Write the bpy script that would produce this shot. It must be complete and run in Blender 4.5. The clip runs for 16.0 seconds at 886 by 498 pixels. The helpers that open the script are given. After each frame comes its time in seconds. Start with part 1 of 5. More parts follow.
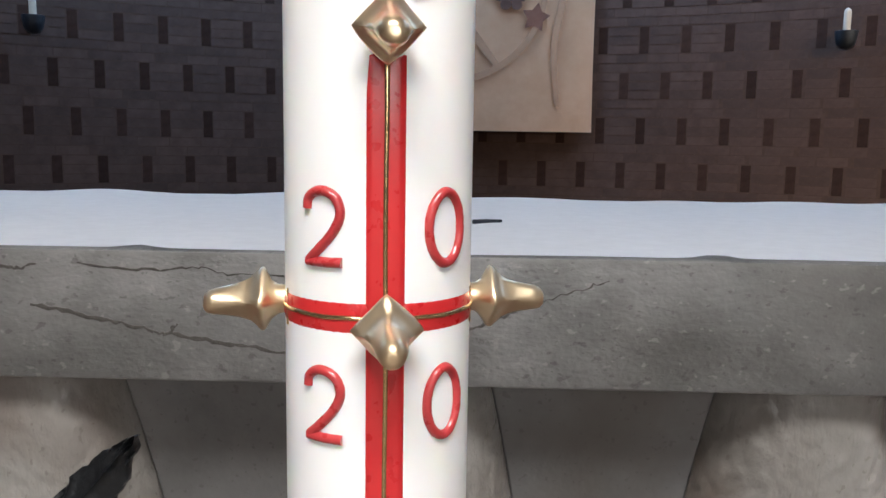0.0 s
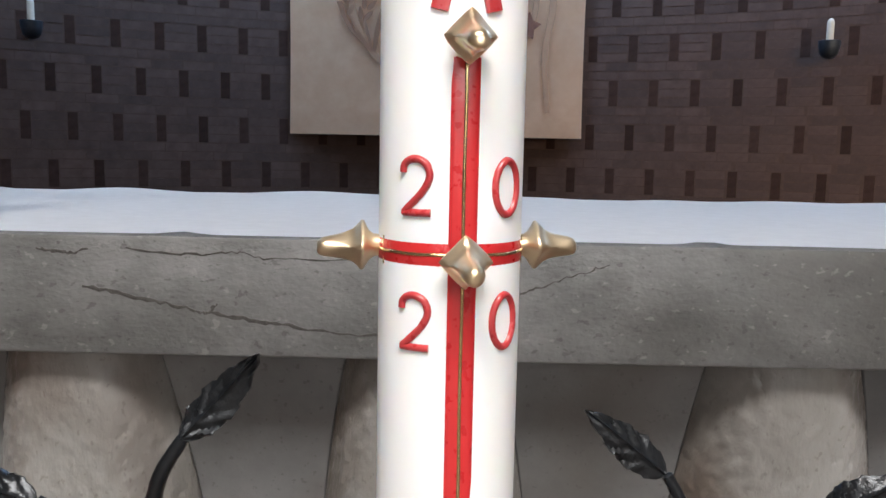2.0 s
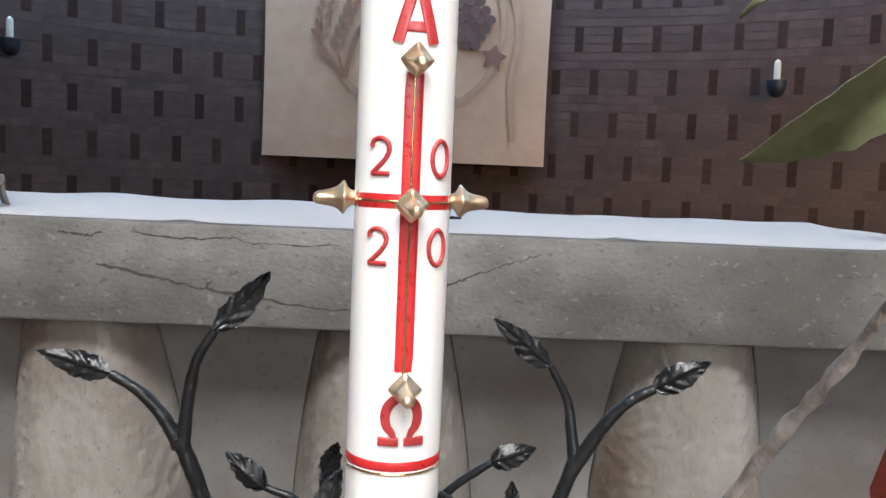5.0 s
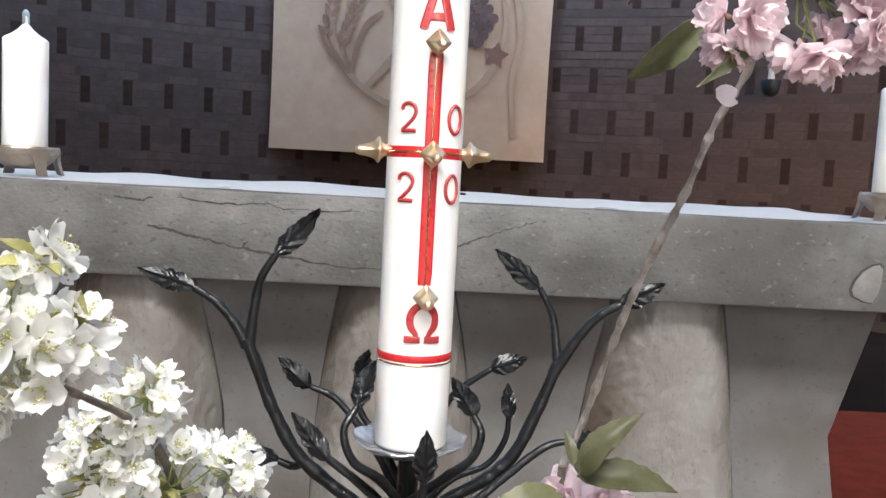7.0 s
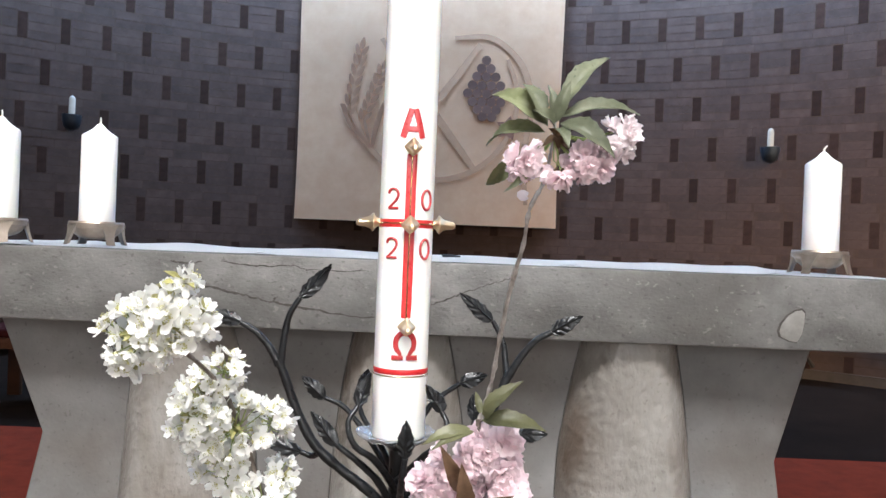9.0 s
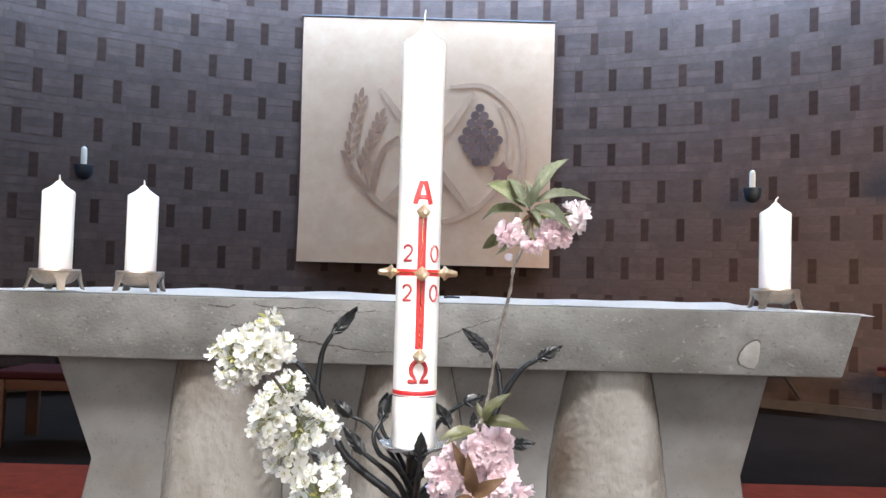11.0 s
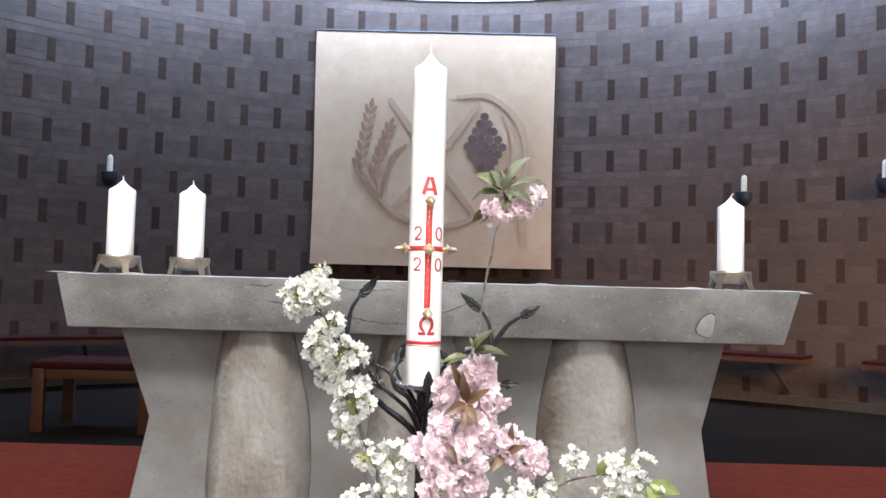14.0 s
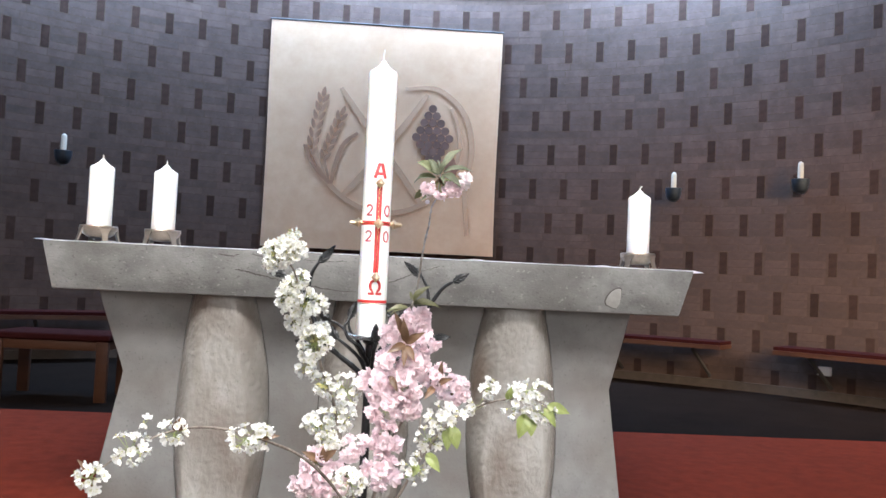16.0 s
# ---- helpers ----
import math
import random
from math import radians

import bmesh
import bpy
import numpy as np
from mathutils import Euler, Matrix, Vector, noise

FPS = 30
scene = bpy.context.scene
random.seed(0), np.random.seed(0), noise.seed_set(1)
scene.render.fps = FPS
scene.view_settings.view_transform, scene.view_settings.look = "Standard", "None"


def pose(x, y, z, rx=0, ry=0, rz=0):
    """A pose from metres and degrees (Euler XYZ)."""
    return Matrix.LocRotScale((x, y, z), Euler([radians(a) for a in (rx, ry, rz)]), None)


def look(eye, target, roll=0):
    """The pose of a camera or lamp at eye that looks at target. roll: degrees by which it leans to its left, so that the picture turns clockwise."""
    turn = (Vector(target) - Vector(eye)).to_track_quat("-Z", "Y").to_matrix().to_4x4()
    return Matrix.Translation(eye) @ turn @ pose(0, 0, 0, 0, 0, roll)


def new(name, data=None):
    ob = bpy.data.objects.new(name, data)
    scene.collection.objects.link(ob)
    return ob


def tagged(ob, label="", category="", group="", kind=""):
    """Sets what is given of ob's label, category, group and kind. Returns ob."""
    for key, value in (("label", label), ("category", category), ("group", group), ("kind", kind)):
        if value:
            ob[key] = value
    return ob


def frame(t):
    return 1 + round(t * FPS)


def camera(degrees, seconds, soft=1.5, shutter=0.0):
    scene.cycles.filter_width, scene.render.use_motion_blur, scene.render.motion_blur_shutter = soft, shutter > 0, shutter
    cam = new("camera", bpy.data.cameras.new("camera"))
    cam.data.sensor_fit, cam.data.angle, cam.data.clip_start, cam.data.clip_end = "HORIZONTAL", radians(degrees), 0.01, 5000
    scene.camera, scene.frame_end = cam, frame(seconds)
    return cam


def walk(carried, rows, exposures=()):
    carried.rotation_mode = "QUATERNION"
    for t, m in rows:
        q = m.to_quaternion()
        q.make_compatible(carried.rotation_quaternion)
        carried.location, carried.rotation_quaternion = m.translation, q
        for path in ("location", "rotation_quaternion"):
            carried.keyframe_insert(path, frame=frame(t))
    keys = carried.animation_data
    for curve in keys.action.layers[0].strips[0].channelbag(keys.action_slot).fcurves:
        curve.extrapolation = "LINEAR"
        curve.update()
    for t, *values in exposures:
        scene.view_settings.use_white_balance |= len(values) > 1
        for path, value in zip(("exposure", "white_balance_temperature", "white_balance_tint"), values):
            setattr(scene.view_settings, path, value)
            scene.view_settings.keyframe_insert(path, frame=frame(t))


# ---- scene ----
cam = camera(57.4, 16.0)
PATH = [
    (0, (0.026, -0.337, 1.128), (-0.025, 1.646, 0.867), 0.9),
    (0.5, (0.0215, -0.362, 1.129), (-0.0255, 1.621, 0.872), 1.0),
    (1, (0.019, -0.356, 1.121), (-0.031, 1.627, 0.863), 0.8),
    (1.5, (0.0045, -0.376, 1.113), (-0.0335, 1.607, 0.859), 1.0),
    (2, (-0.0085, -0.441, 1.114), (-0.0305, 1.544, 0.871), 1.1),
    (2.5, (-0.021, -0.49, 1.107), (-0.037, 1.499, 0.894), 1.2),
    (3, (-0.028, -0.525, 1.089), (-0.035, 1.465, 0.893), 1.5),
    (3.5, (-0.009, -0.591, 1.092), (-0.009, 1.402, 0.918), 1.7),
    (4, (0.004, -0.627, 1.091), (0.042, 1.366, 0.924), 1.7),
    (6.5, (0.006, -0.771, 1.048), (0.063, 1.22, 0.869), 3.0),
    (7, (-0.01, -0.845, 1.037), (0.048, 1.146, 0.863), 3.1),
    (7.5, (-0.019, -0.9, 1.03), (0.04, 1.093, 0.874), 2.8),
    (8, (-0.002, -0.978, 1.027), (0.057, 1.016, 0.892), 2.3),
    (8.5, (0.026, -1.082, 1.036), (0.081, 0.916, 0.975), 2.0),
    (9, (0.05, -1.17, 1.034), (0.041, 0.83, 1.023), 2.3),
    (11.5, (0.033, -1.501, 1.044), (0.032, 0.497, 1.141), 1.5),
    (12, (0.082, -1.55, 1.037), (0.074, 0.447, 1.139), 1.5),
    (12.5, (0.116, -1.589, 1.042), (0.096, 0.408, 1.141), 1.4),
    (13, (0.12, -1.631, 1.031), (0.092, 0.366, 1.127), 1.4),
    (13.5, (0.093, -1.711, 1.0), (0.062, 0.286, 1.099), 1.4),
    (14, (0.048, -1.832, 0.966), (0.027, 0.165, 1.072), 1.5),
    (14.5, (0.035, -1.966, 0.933), (0.073, 0.031, 1.042), 1.9),
    (15, (0.033, -2.047, 0.915), (0.105, -0.051, 1.025), 2.5),
    (15.5, (0.042, -2.111, 0.908), (0.141, -0.117, 1.019), 2.8),
    (16, (0.053, -2.195, 0.908), (0.164, -0.2, 0.994), 2.7),
]
EXPOSURES = ((0.0, -0.51), (3.0, -0.38), (4.5, -0.25), (6.5, -0.12), (8.0, -0.10), (9.5, 0.10), (11.5, 0.19), (14.0, 0.10), (16.0, 0.20))
walk(cam, [(t, look(eye, target, roll)) for t, eye, target, roll in PATH], EXPOSURES)

# ---- light ----
world = bpy.data.worlds.new("sky")
scene.world = world
world.use_nodes = True
_wn = world.node_tree
_sky = _wn.nodes.new("ShaderNodeTexSky")
_sky.sky_type = "NISHITA"
_sky.sun_disc = False
_sky.air_density, _sky.dust_density, _sky.ozone_density = 0.6, 9.0, 0.3
_sky.sun_elevation, _sky.sun_rotation = radians(48), radians(140)
_wn.links.new(_sky.outputs[0], _wn.nodes["Background"].inputs[0])
_wn.nodes["Background"].inputs[1].default_value = 0.15


def area(name, eye, target, sx, sy, watts, colour):
    d = bpy.data.lights.new(name, "AREA")
    d.shape, d.size, d.size_y, d.energy, d.color = "RECTANGLE", sx, sy, watts, colour
    ob = new(name, d)
    ob.matrix_world = look(eye, target)
    return ob


APSE_X, APSE_Y, APSE_R, WALL_TOP = -0.12, 1.2, 5.72, 4.16
CEIL = 5.7


def apse(deg, r, z):
    a = radians(deg)
    return Vector((APSE_X + r * math.sin(a), APSE_Y + r * math.cos(a), z))


# ring of sloping roof glazing: daylight aimed at the apse wall, also imitates glare haze
for _d, _w in ((-66, 130), (-33, 360), (0, 370), (33, 410), (66, 70)):
    area("skylight_lamp", apse(_d, 5.25, 4.62), apse(_d, 5.72, 3.4), 2.6, 0.46, _w * 1.12, (0.37, 0.61, 1.0))
# main light on the altar, added in an unseen rooflight over the nave
area("added_roof_lamp", (0.0, -4.0, CEIL + 1.4), (0.0, -3.95, 0.0), 4.6, 2.8, 1950, (0.985, 0.99, 1.0))
# fill light from the front, added in tall nave windows out of view
for _x, _w in ((-3.0, 50), (0.0, 95), (3.0, 250)):
    area("window_lamp", (_x, -8.9, 3.0), (0.3, 0.6, 0.8), 2.2, 3.4, _w, (0.985, 0.99, 1.0))
# narrow warm light added in an unseen side window, tints the apse wall's right
area("window_lamp", (5.50, -0.4, 2.5), (5.0, 3.9, 0.8), 1.9, 2.6, 210, (1.0, 0.78, 0.56)).data.spread = radians(64)

# ---- materials ----


def surface(name, dark, light, scale=8.0, rough=0.6, bump=0.15, bump_scale=60.0, metal=0.0, spread=0.0, sss=0.0, coat=0.0,
            stain=None, stain_scale=1.5, stain_amount=0.5, stretch=(1, 1, 1), rough_var=0.12, dist=0.004, specks=None, pits=None, gloss=0.5):
    """A surface with grain at two scales, optional stains, and a colour that varies from piece to piece by spread."""
    m = bpy.data.materials.new(name)
    m.use_nodes = True
    nt = m.node_tree
    b = nt.nodes["Principled BSDF"]
    tc = nt.nodes.new("ShaderNodeTexCoord")
    mp = nt.nodes.new("ShaderNodeMapping")
    mp.inputs["Scale"].default_value = stretch
    nt.links.new(tc.outputs["Object"], mp.inputs[0])
    n1 = nt.nodes.new("ShaderNodeTexNoise")
    n1.inputs["Scale"].default_value, n1.inputs["Detail"].default_value, n1.inputs["Roughness"].default_value = scale, 6, 0.62
    nt.links.new(mp.outputs[0], n1.inputs["Vector"])
    ramp = nt.nodes.new("ShaderNodeValToRGB")
    ramp.color_ramp.elements[0].position, ramp.color_ramp.elements[1].position = 0.3, 0.72
    ramp.color_ramp.elements[0].color, ramp.color_ramp.elements[1].color = (*dark, 1), (*light, 1)
    nt.links.new(n1.outputs[0], ramp.inputs[0])
    colour = ramp.outputs[0]
    if stain:
        n2 = nt.nodes.new("ShaderNodeTexNoise")
        n2.inputs["Scale"].default_value, n2.inputs["Detail"].default_value = stain_scale, 4
        nt.links.new(mp.outputs[0], n2.inputs["Vector"])
        r2 = nt.nodes.new("ShaderNodeMapRange")
        r2.inputs[1].default_value, r2.inputs[2].default_value, r2.inputs[4].default_value = 0.45, 0.7, stain_amount
        nt.links.new(n2.outputs[0], r2.inputs[0])
        mx = nt.nodes.new("ShaderNodeMix")
        mx.data_type = "RGBA"
        nt.links.new(r2.outputs[0], mx.inputs[0])
        nt.links.new(colour, mx.inputs[6])
        mx.inputs[7].default_value = (*stain, 1)
        colour = mx.outputs[2]
    for tone, sc, lo, hi in ((specks, 80.0, 0.66, 0.72), (pits, 100.0, 0.645, 0.70)):
        if tone:
            ns = nt.nodes.new("ShaderNodeTexNoise")
            ns.inputs["Scale"].default_value, ns.inputs["Detail"].default_value = sc, 2
            nt.links.new(mp.outputs[0], ns.inputs["Vector"])
            rs = nt.nodes.new("ShaderNodeMapRange")
            rs.inputs[1].default_value, rs.inputs[2].default_value, rs.inputs[4].default_value = lo, hi, 0.42
            nt.links.new(ns.outputs[0], rs.inputs[0])
            ms = nt.nodes.new("ShaderNodeMix")
            ms.data_type = "RGBA"
            nt.links.new(rs.outputs[0], ms.inputs[0])
            nt.links.new(colour, ms.inputs[6])
            ms.inputs[7].default_value = (*tone, 1)
            colour = ms.outputs[2]
    if spread:
        oi = nt.nodes.new("ShaderNodeObjectInfo")
        ge = nt.nodes.new("ShaderNodeNewGeometry")
        ad = nt.nodes.new("ShaderNodeMath")
        ad.operation = "ADD"
        nt.links.new(oi.outputs["Random"], ad.inputs[0])
        nt.links.new(ge.outputs["Random Per Island"], ad.inputs[1])
        fr = nt.nodes.new("ShaderNodeMath")
        fr.operation = "FRACT"
        nt.links.new(ad.outputs[0], fr.inputs[0])
        mr = nt.nodes.new("ShaderNodeMapRange")
        mr.inputs[3].default_value, mr.inputs[4].default_value = 1 - spread, 1 + spread
        nt.links.new(fr.outputs[0], mr.inputs[0])
        hs = nt.nodes.new("ShaderNodeHueSaturation")
        nt.links.new(mr.outputs[0], hs.inputs["Value"])
        nt.links.new(colour, hs.inputs["Color"])
        colour = hs.outputs[0]
    nt.links.new(colour, b.inputs["Base Color"])
    n3 = nt.nodes.new("ShaderNodeTexNoise")
    n3.inputs["Scale"].default_value, n3.inputs["Detail"].default_value = bump_scale, 5
    nt.links.new(mp.outputs[0], n3.inputs["Vector"])
    rr = nt.nodes.new("ShaderNodeMapRange")
    rr.inputs[3].default_value, rr.inputs[4].default_value = max(0.02, rough - rough_var), min(1.0, rough + rough_var)
    nt.links.new(n3.outputs[0], rr.inputs[0])
    nt.links.new(rr.outputs[0], b.inputs["Roughness"])
    if bump:
        bp = nt.nodes.new("ShaderNodeBump")
        bp.inputs["Strength"].default_value, bp.inputs["Distance"].default_value = bump, dist
        nt.links.new(n3.outputs[0], bp.inputs["Height"])
        nt.links.new(bp.outputs[0], b.inputs["Normal"])
    b.inputs["Metallic"].default_value = metal
    b.inputs["Specular IOR Level"].default_value = gloss
    if sss:
        b.inputs["Subsurface Weight"].default_value = sss
        b.inputs["Subsurface Radius"].default_value = (0.02, 0.014, 0.009)
        b.inputs["Subsurface Scale"].default_value = 0.3
    if coat:
        b.inputs["Coat Weight"].default_value, b.inputs["Coat Roughness"].default_value = coat, 0.15
    return m


def glass_mat(name, tint, rough, clear=1.0):
    m = bpy.data.materials.new(name)
    m.use_nodes = True
    b = m.node_tree.nodes["Principled BSDF"]
    b.inputs["Base Color"].default_value = (*tint, 1)
    b.inputs["Transmission Weight"].default_value = clear
    b.inputs["Roughness"].default_value, b.inputs["IOR"].default_value = rough, 1.48
    return m


WAX = surface("white_wax", (0.83, 0.83, 0.815), (0.87, 0.87, 0.855), 12, 0.36, 0.05, 40, sss=0.30, dist=0.002)
WAX_OLD = surface("ivory_wax", (0.25, 0.205, 0.15), (0.32, 0.265, 0.20), 12, 0.55, 0.05, 40)
WICK = surface("cotton_wick", (0.62, 0.58, 0.5), (0.75, 0.72, 0.65), 300, 0.9, 0.3, 800)
RED_WAX = surface("red_wax", (0.50, 0.018, 0.022), (0.58, 0.03, 0.03), 40, 0.30, 0.10, 160, coat=0.2, dist=0.001)
RED_LETTER = surface("crimson_wax", (0.40, 0.030, 0.034), (0.49, 0.050, 0.050), 50, 0.30, 0.12, 200, coat=0.3, dist=0.001)
GOLD_WAX = surface("gold_wax", (0.72, 0.55, 0.34), (0.86, 0.70, 0.48), 40, 0.33, 0.10, 120, metal=0.9, dist=0.0015)
GOLD_LINE = surface("gold_thread", (0.62, 0.42, 0.19), (0.82, 0.62, 0.34), 90, 0.20, 0.15, 220, metal=0.95, dist=0.001)
IRON = surface("black_wrought_iron", (0.006, 0.0068, 0.0075), (0.016, 0.0175, 0.0195), 30, 0.33, 0.75, 75, metal=0.3, coat=0.12, rough_var=0.16, dist=0.004)
SLATE_TOP = surface("grey_altar_stone", (0.082, 0.081, 0.077), (0.192, 0.188, 0.181), 9.5, 0.50, 0.42, 120, stain=(0.064, 0.060, 0.055), stain_scale=4.2, stain_amount=0.8, specks=(0.25, 0.243, 0.228), pits=(0.030, 0.027, 0.023), stretch=(0.8, 1, 1.15))
STONE_SMOOTH = surface("honed_grey_stone", (0.094, 0.092, 0.089), (0.184, 0.180, 0.174), 4.2, 0.46, 0.2, 110, stain=(0.078, 0.062, 0.050), stain_scale=2.6, stain_amount=0.85, pits=(0.062, 0.056, 0.050))
STONE_ROUGH = surface("bush_hammered_stone", (0.150, 0.136, 0.120), (0.335, 0.322, 0.303), 3.0, 0.34, 0.36, 110, stain=(0.098, 0.069, 0.050), stain_scale=4.4, stain_amount=0.92, pits=(0.105, 0.09, 0.075), stretch=(1.15, 1, 0.7), dist=0.006, rough_var=0.16)
CRACK = surface("dark_stone_vein", (0.036, 0.032, 0.028), (0.075, 0.068, 0.060), 60, 0.8, 0.4, 200)
PALE_FOSSIL = surface("pale_fossil_inclusion", (0.16, 0.154, 0.142), (0.24, 0.232, 0.217), 40, 0.5, 0.25, 90)
LINEN = surface("white_linen", (0.84, 0.84, 0.85), (0.90, 0.90, 0.91), 30, 0.85, 0.25, 500, dist=0.001)
BRICK = surface("brown_brick", (0.0310, 0.0170, 0.0121), (0.050, 0.0295, 0.0216), 9, 0.8, 0.25, 90, spread=0.16, gloss=0.2)
BRICK_DARK = surface("dark_clinker_brick", (0.0185, 0.0100, 0.0075), (0.031, 0.0168, 0.0127), 14, 0.9, 0.25, 90, spread=0.2, gloss=0.05)
MORTAR = surface("brown_mortar", (0.036, 0.0218, 0.0155), (0.050, 0.0305, 0.022), 20, 0.9, 0.5, 150, gloss=0.1)
PLASTER = surface("white_plaster", (0.68, 0.67, 0.64), (0.76, 0.75, 0.72), 2, 0.85, 0.2, 90)
CARPET = surface("red_carpet", (0.080, 0.0125, 0.0060), (0.125, 0.020, 0.0095), 14, 0.97, 0.6, 420, stain=(0.080, 0.013, 0.0070), stain_scale=1.1, stain_amount=0.5, gloss=0.03)
SLATE = surface("black_slate_floor", (0.0042, 0.0026, 0.0019), (0.0085, 0.0052, 0.0038), 3, 0.95, 0.3, 60, rough_var=0.04, gloss=0.02)
SKIRT = surface("stone_skirting", (0.024, 0.0175, 0.0135), (0.040, 0.030, 0.0235), 10, 0.8, 0.3, 80, gloss=0.2)
WOOD = surface("varnished_oak", (0.028, 0.0098, 0.0042), (0.052, 0.019, 0.0080), 9, 0.6, 0.2, 70, stretch=(0.12, 1, 1), gloss=0.2)
SEAT_RED = surface("dark_red_upholstery", (0.017, 0.0037, 0.0034), (0.026, 0.0056, 0.0052), 30, 0.95, 0.4, 350, gloss=0.03)
BLACK_WOOD = surface("dark_wood", (0.010, 0.0075, 0.006), (0.018, 0.013, 0.010), 12, 0.6, 0.2, 80)
BANNER_CLOTH = surface("sand_wool_cloth", (0.535, 0.332, 0.203), (0.615, 0.400, 0.258), 6, 0.95, 0.2, 260, stain=(0.505, 0.315, 0.195), stain_scale=0.9, stain_amount=0.5, gloss=0.1, dist=0.001)
APPLIQUE = surface("brown_felt", (0.150, 0.080, 0.048), (0.195, 0.106, 0.066), 20, 0.95, 0.2, 300, gloss=0.05, dist=0.001)
APPLIQUE_PALE = surface("tan_felt", (0.235, 0.142, 0.088), (0.275, 0.168, 0.106), 20, 0.95, 0.2, 300, gloss=0.05, dist=0.001)
GRAPE = surface("purple_felt", (0.068, 0.040, 0.032), (0.098, 0.058, 0.046), 20, 0.95, 0.2, 300, spread=0.2, gloss=0.05, dist=0.001)
VINE_RED = surface("rust_felt", (0.115, 0.056, 0.040), (0.15, 0.074, 0.052), 20, 0.95, 0.2, 300, gloss=0.05, dist=0.001)
STEEL = surface("polished_pewter", (0.27, 0.225, 0.185), (0.42, 0.36, 0.305), 25, 0.38, 0.15, 60, metal=0.85)
DARK_METAL = surface("dark_blue_metal", (0.012, 0.016, 0.022), (0.022, 0.028, 0.036), 30, 0.5, 0.15, 90, metal=0.5)
GLASS = glass_mat("cloudy_glass", (0.66, 0.68, 0.71), 0.12, 0.78)
PAVING = surface("brown_stone_paving", (0.085, 0.064, 0.050), (0.14, 0.108, 0.086), 5, 0.6, 0.25, 80, stain=(0.08, 0.06, 0.047), stain_scale=1.2)
TIMBER = surface("dark_timber_ceiling", (0.10, 0.06, 0.038), (0.17, 0.105, 0.066), 6, 0.7, 0.3, 60, stretch=(4, 0.3, 1))
PANE_GLASS = glass_mat("window_glass", (0.98, 0.99, 1.0), 0.0)
FRAME_METAL = surface("grey_window_frame", (0.25, 0.25, 0.25), (0.32, 0.32, 0.32), 20, 0.5, 0.1, 90)

# ---- mesh helpers ----


def finish(bm, name, material, smooth=35.0):
    bmesh.ops.recalc_face_normals(bm, faces=bm.faces)
    me = bpy.data.meshes.new(name)
    bm.to_mesh(me)
    bm.free()
    me.materials.append(material)
    if smooth:
        me.shade_smooth()
        me.set_sharp_from_angle(angle=radians(smooth))
    return me


def part(name, bm, material, parent=None, label="", smooth=35.0):
    ob = new(name, finish(bm, name, material, smooth))
    if parent is not None:
        ob.parent = parent
    if label:
        ob["label"] = label
    return ob


def thing(name, label, category, at=(0, 0, 0), group="", kind=""):
    ob = new(name)
    ob.location = at
    ob.empty_display_size = 0.05
    return tagged(ob, label, category, group, kind)


def box(bm, lo, hi, bevel=0.0, segs=2):
    lo, hi = Vector(lo), Vector(hi)
    made = bmesh.ops.create_cube(bm, size=1.0, matrix=Matrix.Translation((lo + hi) / 2) @ Matrix.Diagonal((*(hi - lo), 1)))
    if bevel:
        vs = set(made["verts"])
        es = [e for e in bm.edges if e.verts[0] in vs and e.verts[1] in vs]
        bmesh.ops.bevel(bm, geom=es, offset=bevel, segments=segs, affect="EDGES", profile=0.5)
    return bm


def new_box(lo, hi, bevel=0.0, segs=2):
    return box(bmesh.new(), lo, hi, bevel, segs)


def lathe(profile, segs=32, at=(0, 0, 0), wobble=None):
    """A turned shape from (radius, height) pairs; a radius of 0 closes it."""
    bm = bmesh.new()
    rings = []
    for r, z in profile:
        if r < 1e-6:
            rings.append([bm.verts.new((at[0], at[1], at[2] + z))])
        else:
            ring = []
            for i in range(segs):
                a = math.tau * i / segs
                k, dz = wobble(a, r, z) if wobble else (1.0, 0.0)
                ring.append(bm.verts.new((at[0] + r * k * math.cos(a), at[1] + r * k * math.sin(a), at[2] + z + dz)))
            rings.append(ring)
    for p, q in zip(rings, rings[1:]):
        for i in range(segs):
            j = (i + 1) % segs
            if len(p) == 1 and len(q) > 1:
                bm.faces.new((p[0], q[i], q[j]))
            elif len(q) == 1 and len(p) > 1:
                bm.faces.new((p[i], p[j], q[0]))
            elif len(p) > 1:
                bm.faces.new((p[i], p[j], q[j], q[i]))
    for ring in (rings[0], rings[-1]):
        if len(ring) > 1:
            bm.faces.new(ring)
    return bm


def smooth_line(pts, per=6):
    """Catmull-Rom through the points."""
    p = [Vector(q) for q in pts]
    if len(p) < 3:
        return [p[0].lerp(p[-1], i / per) for i in range(per + 1)]
    p = [p[0] * 2 - p[1], *p, p[-1] * 2 - p[-2]]
    out = []
    for a, b, c, d in zip(p, p[1:], p[2:], p[3:]):
        for i in range(per):
            t = i / per
            out.append(0.5 * ((2 * b) + (c - a) * t + (2 * a - 5 * b + 4 * c - d) * t * t + (3 * b - 3 * c + d - a) * t ** 3))
    out.append(p[-2])
    return out


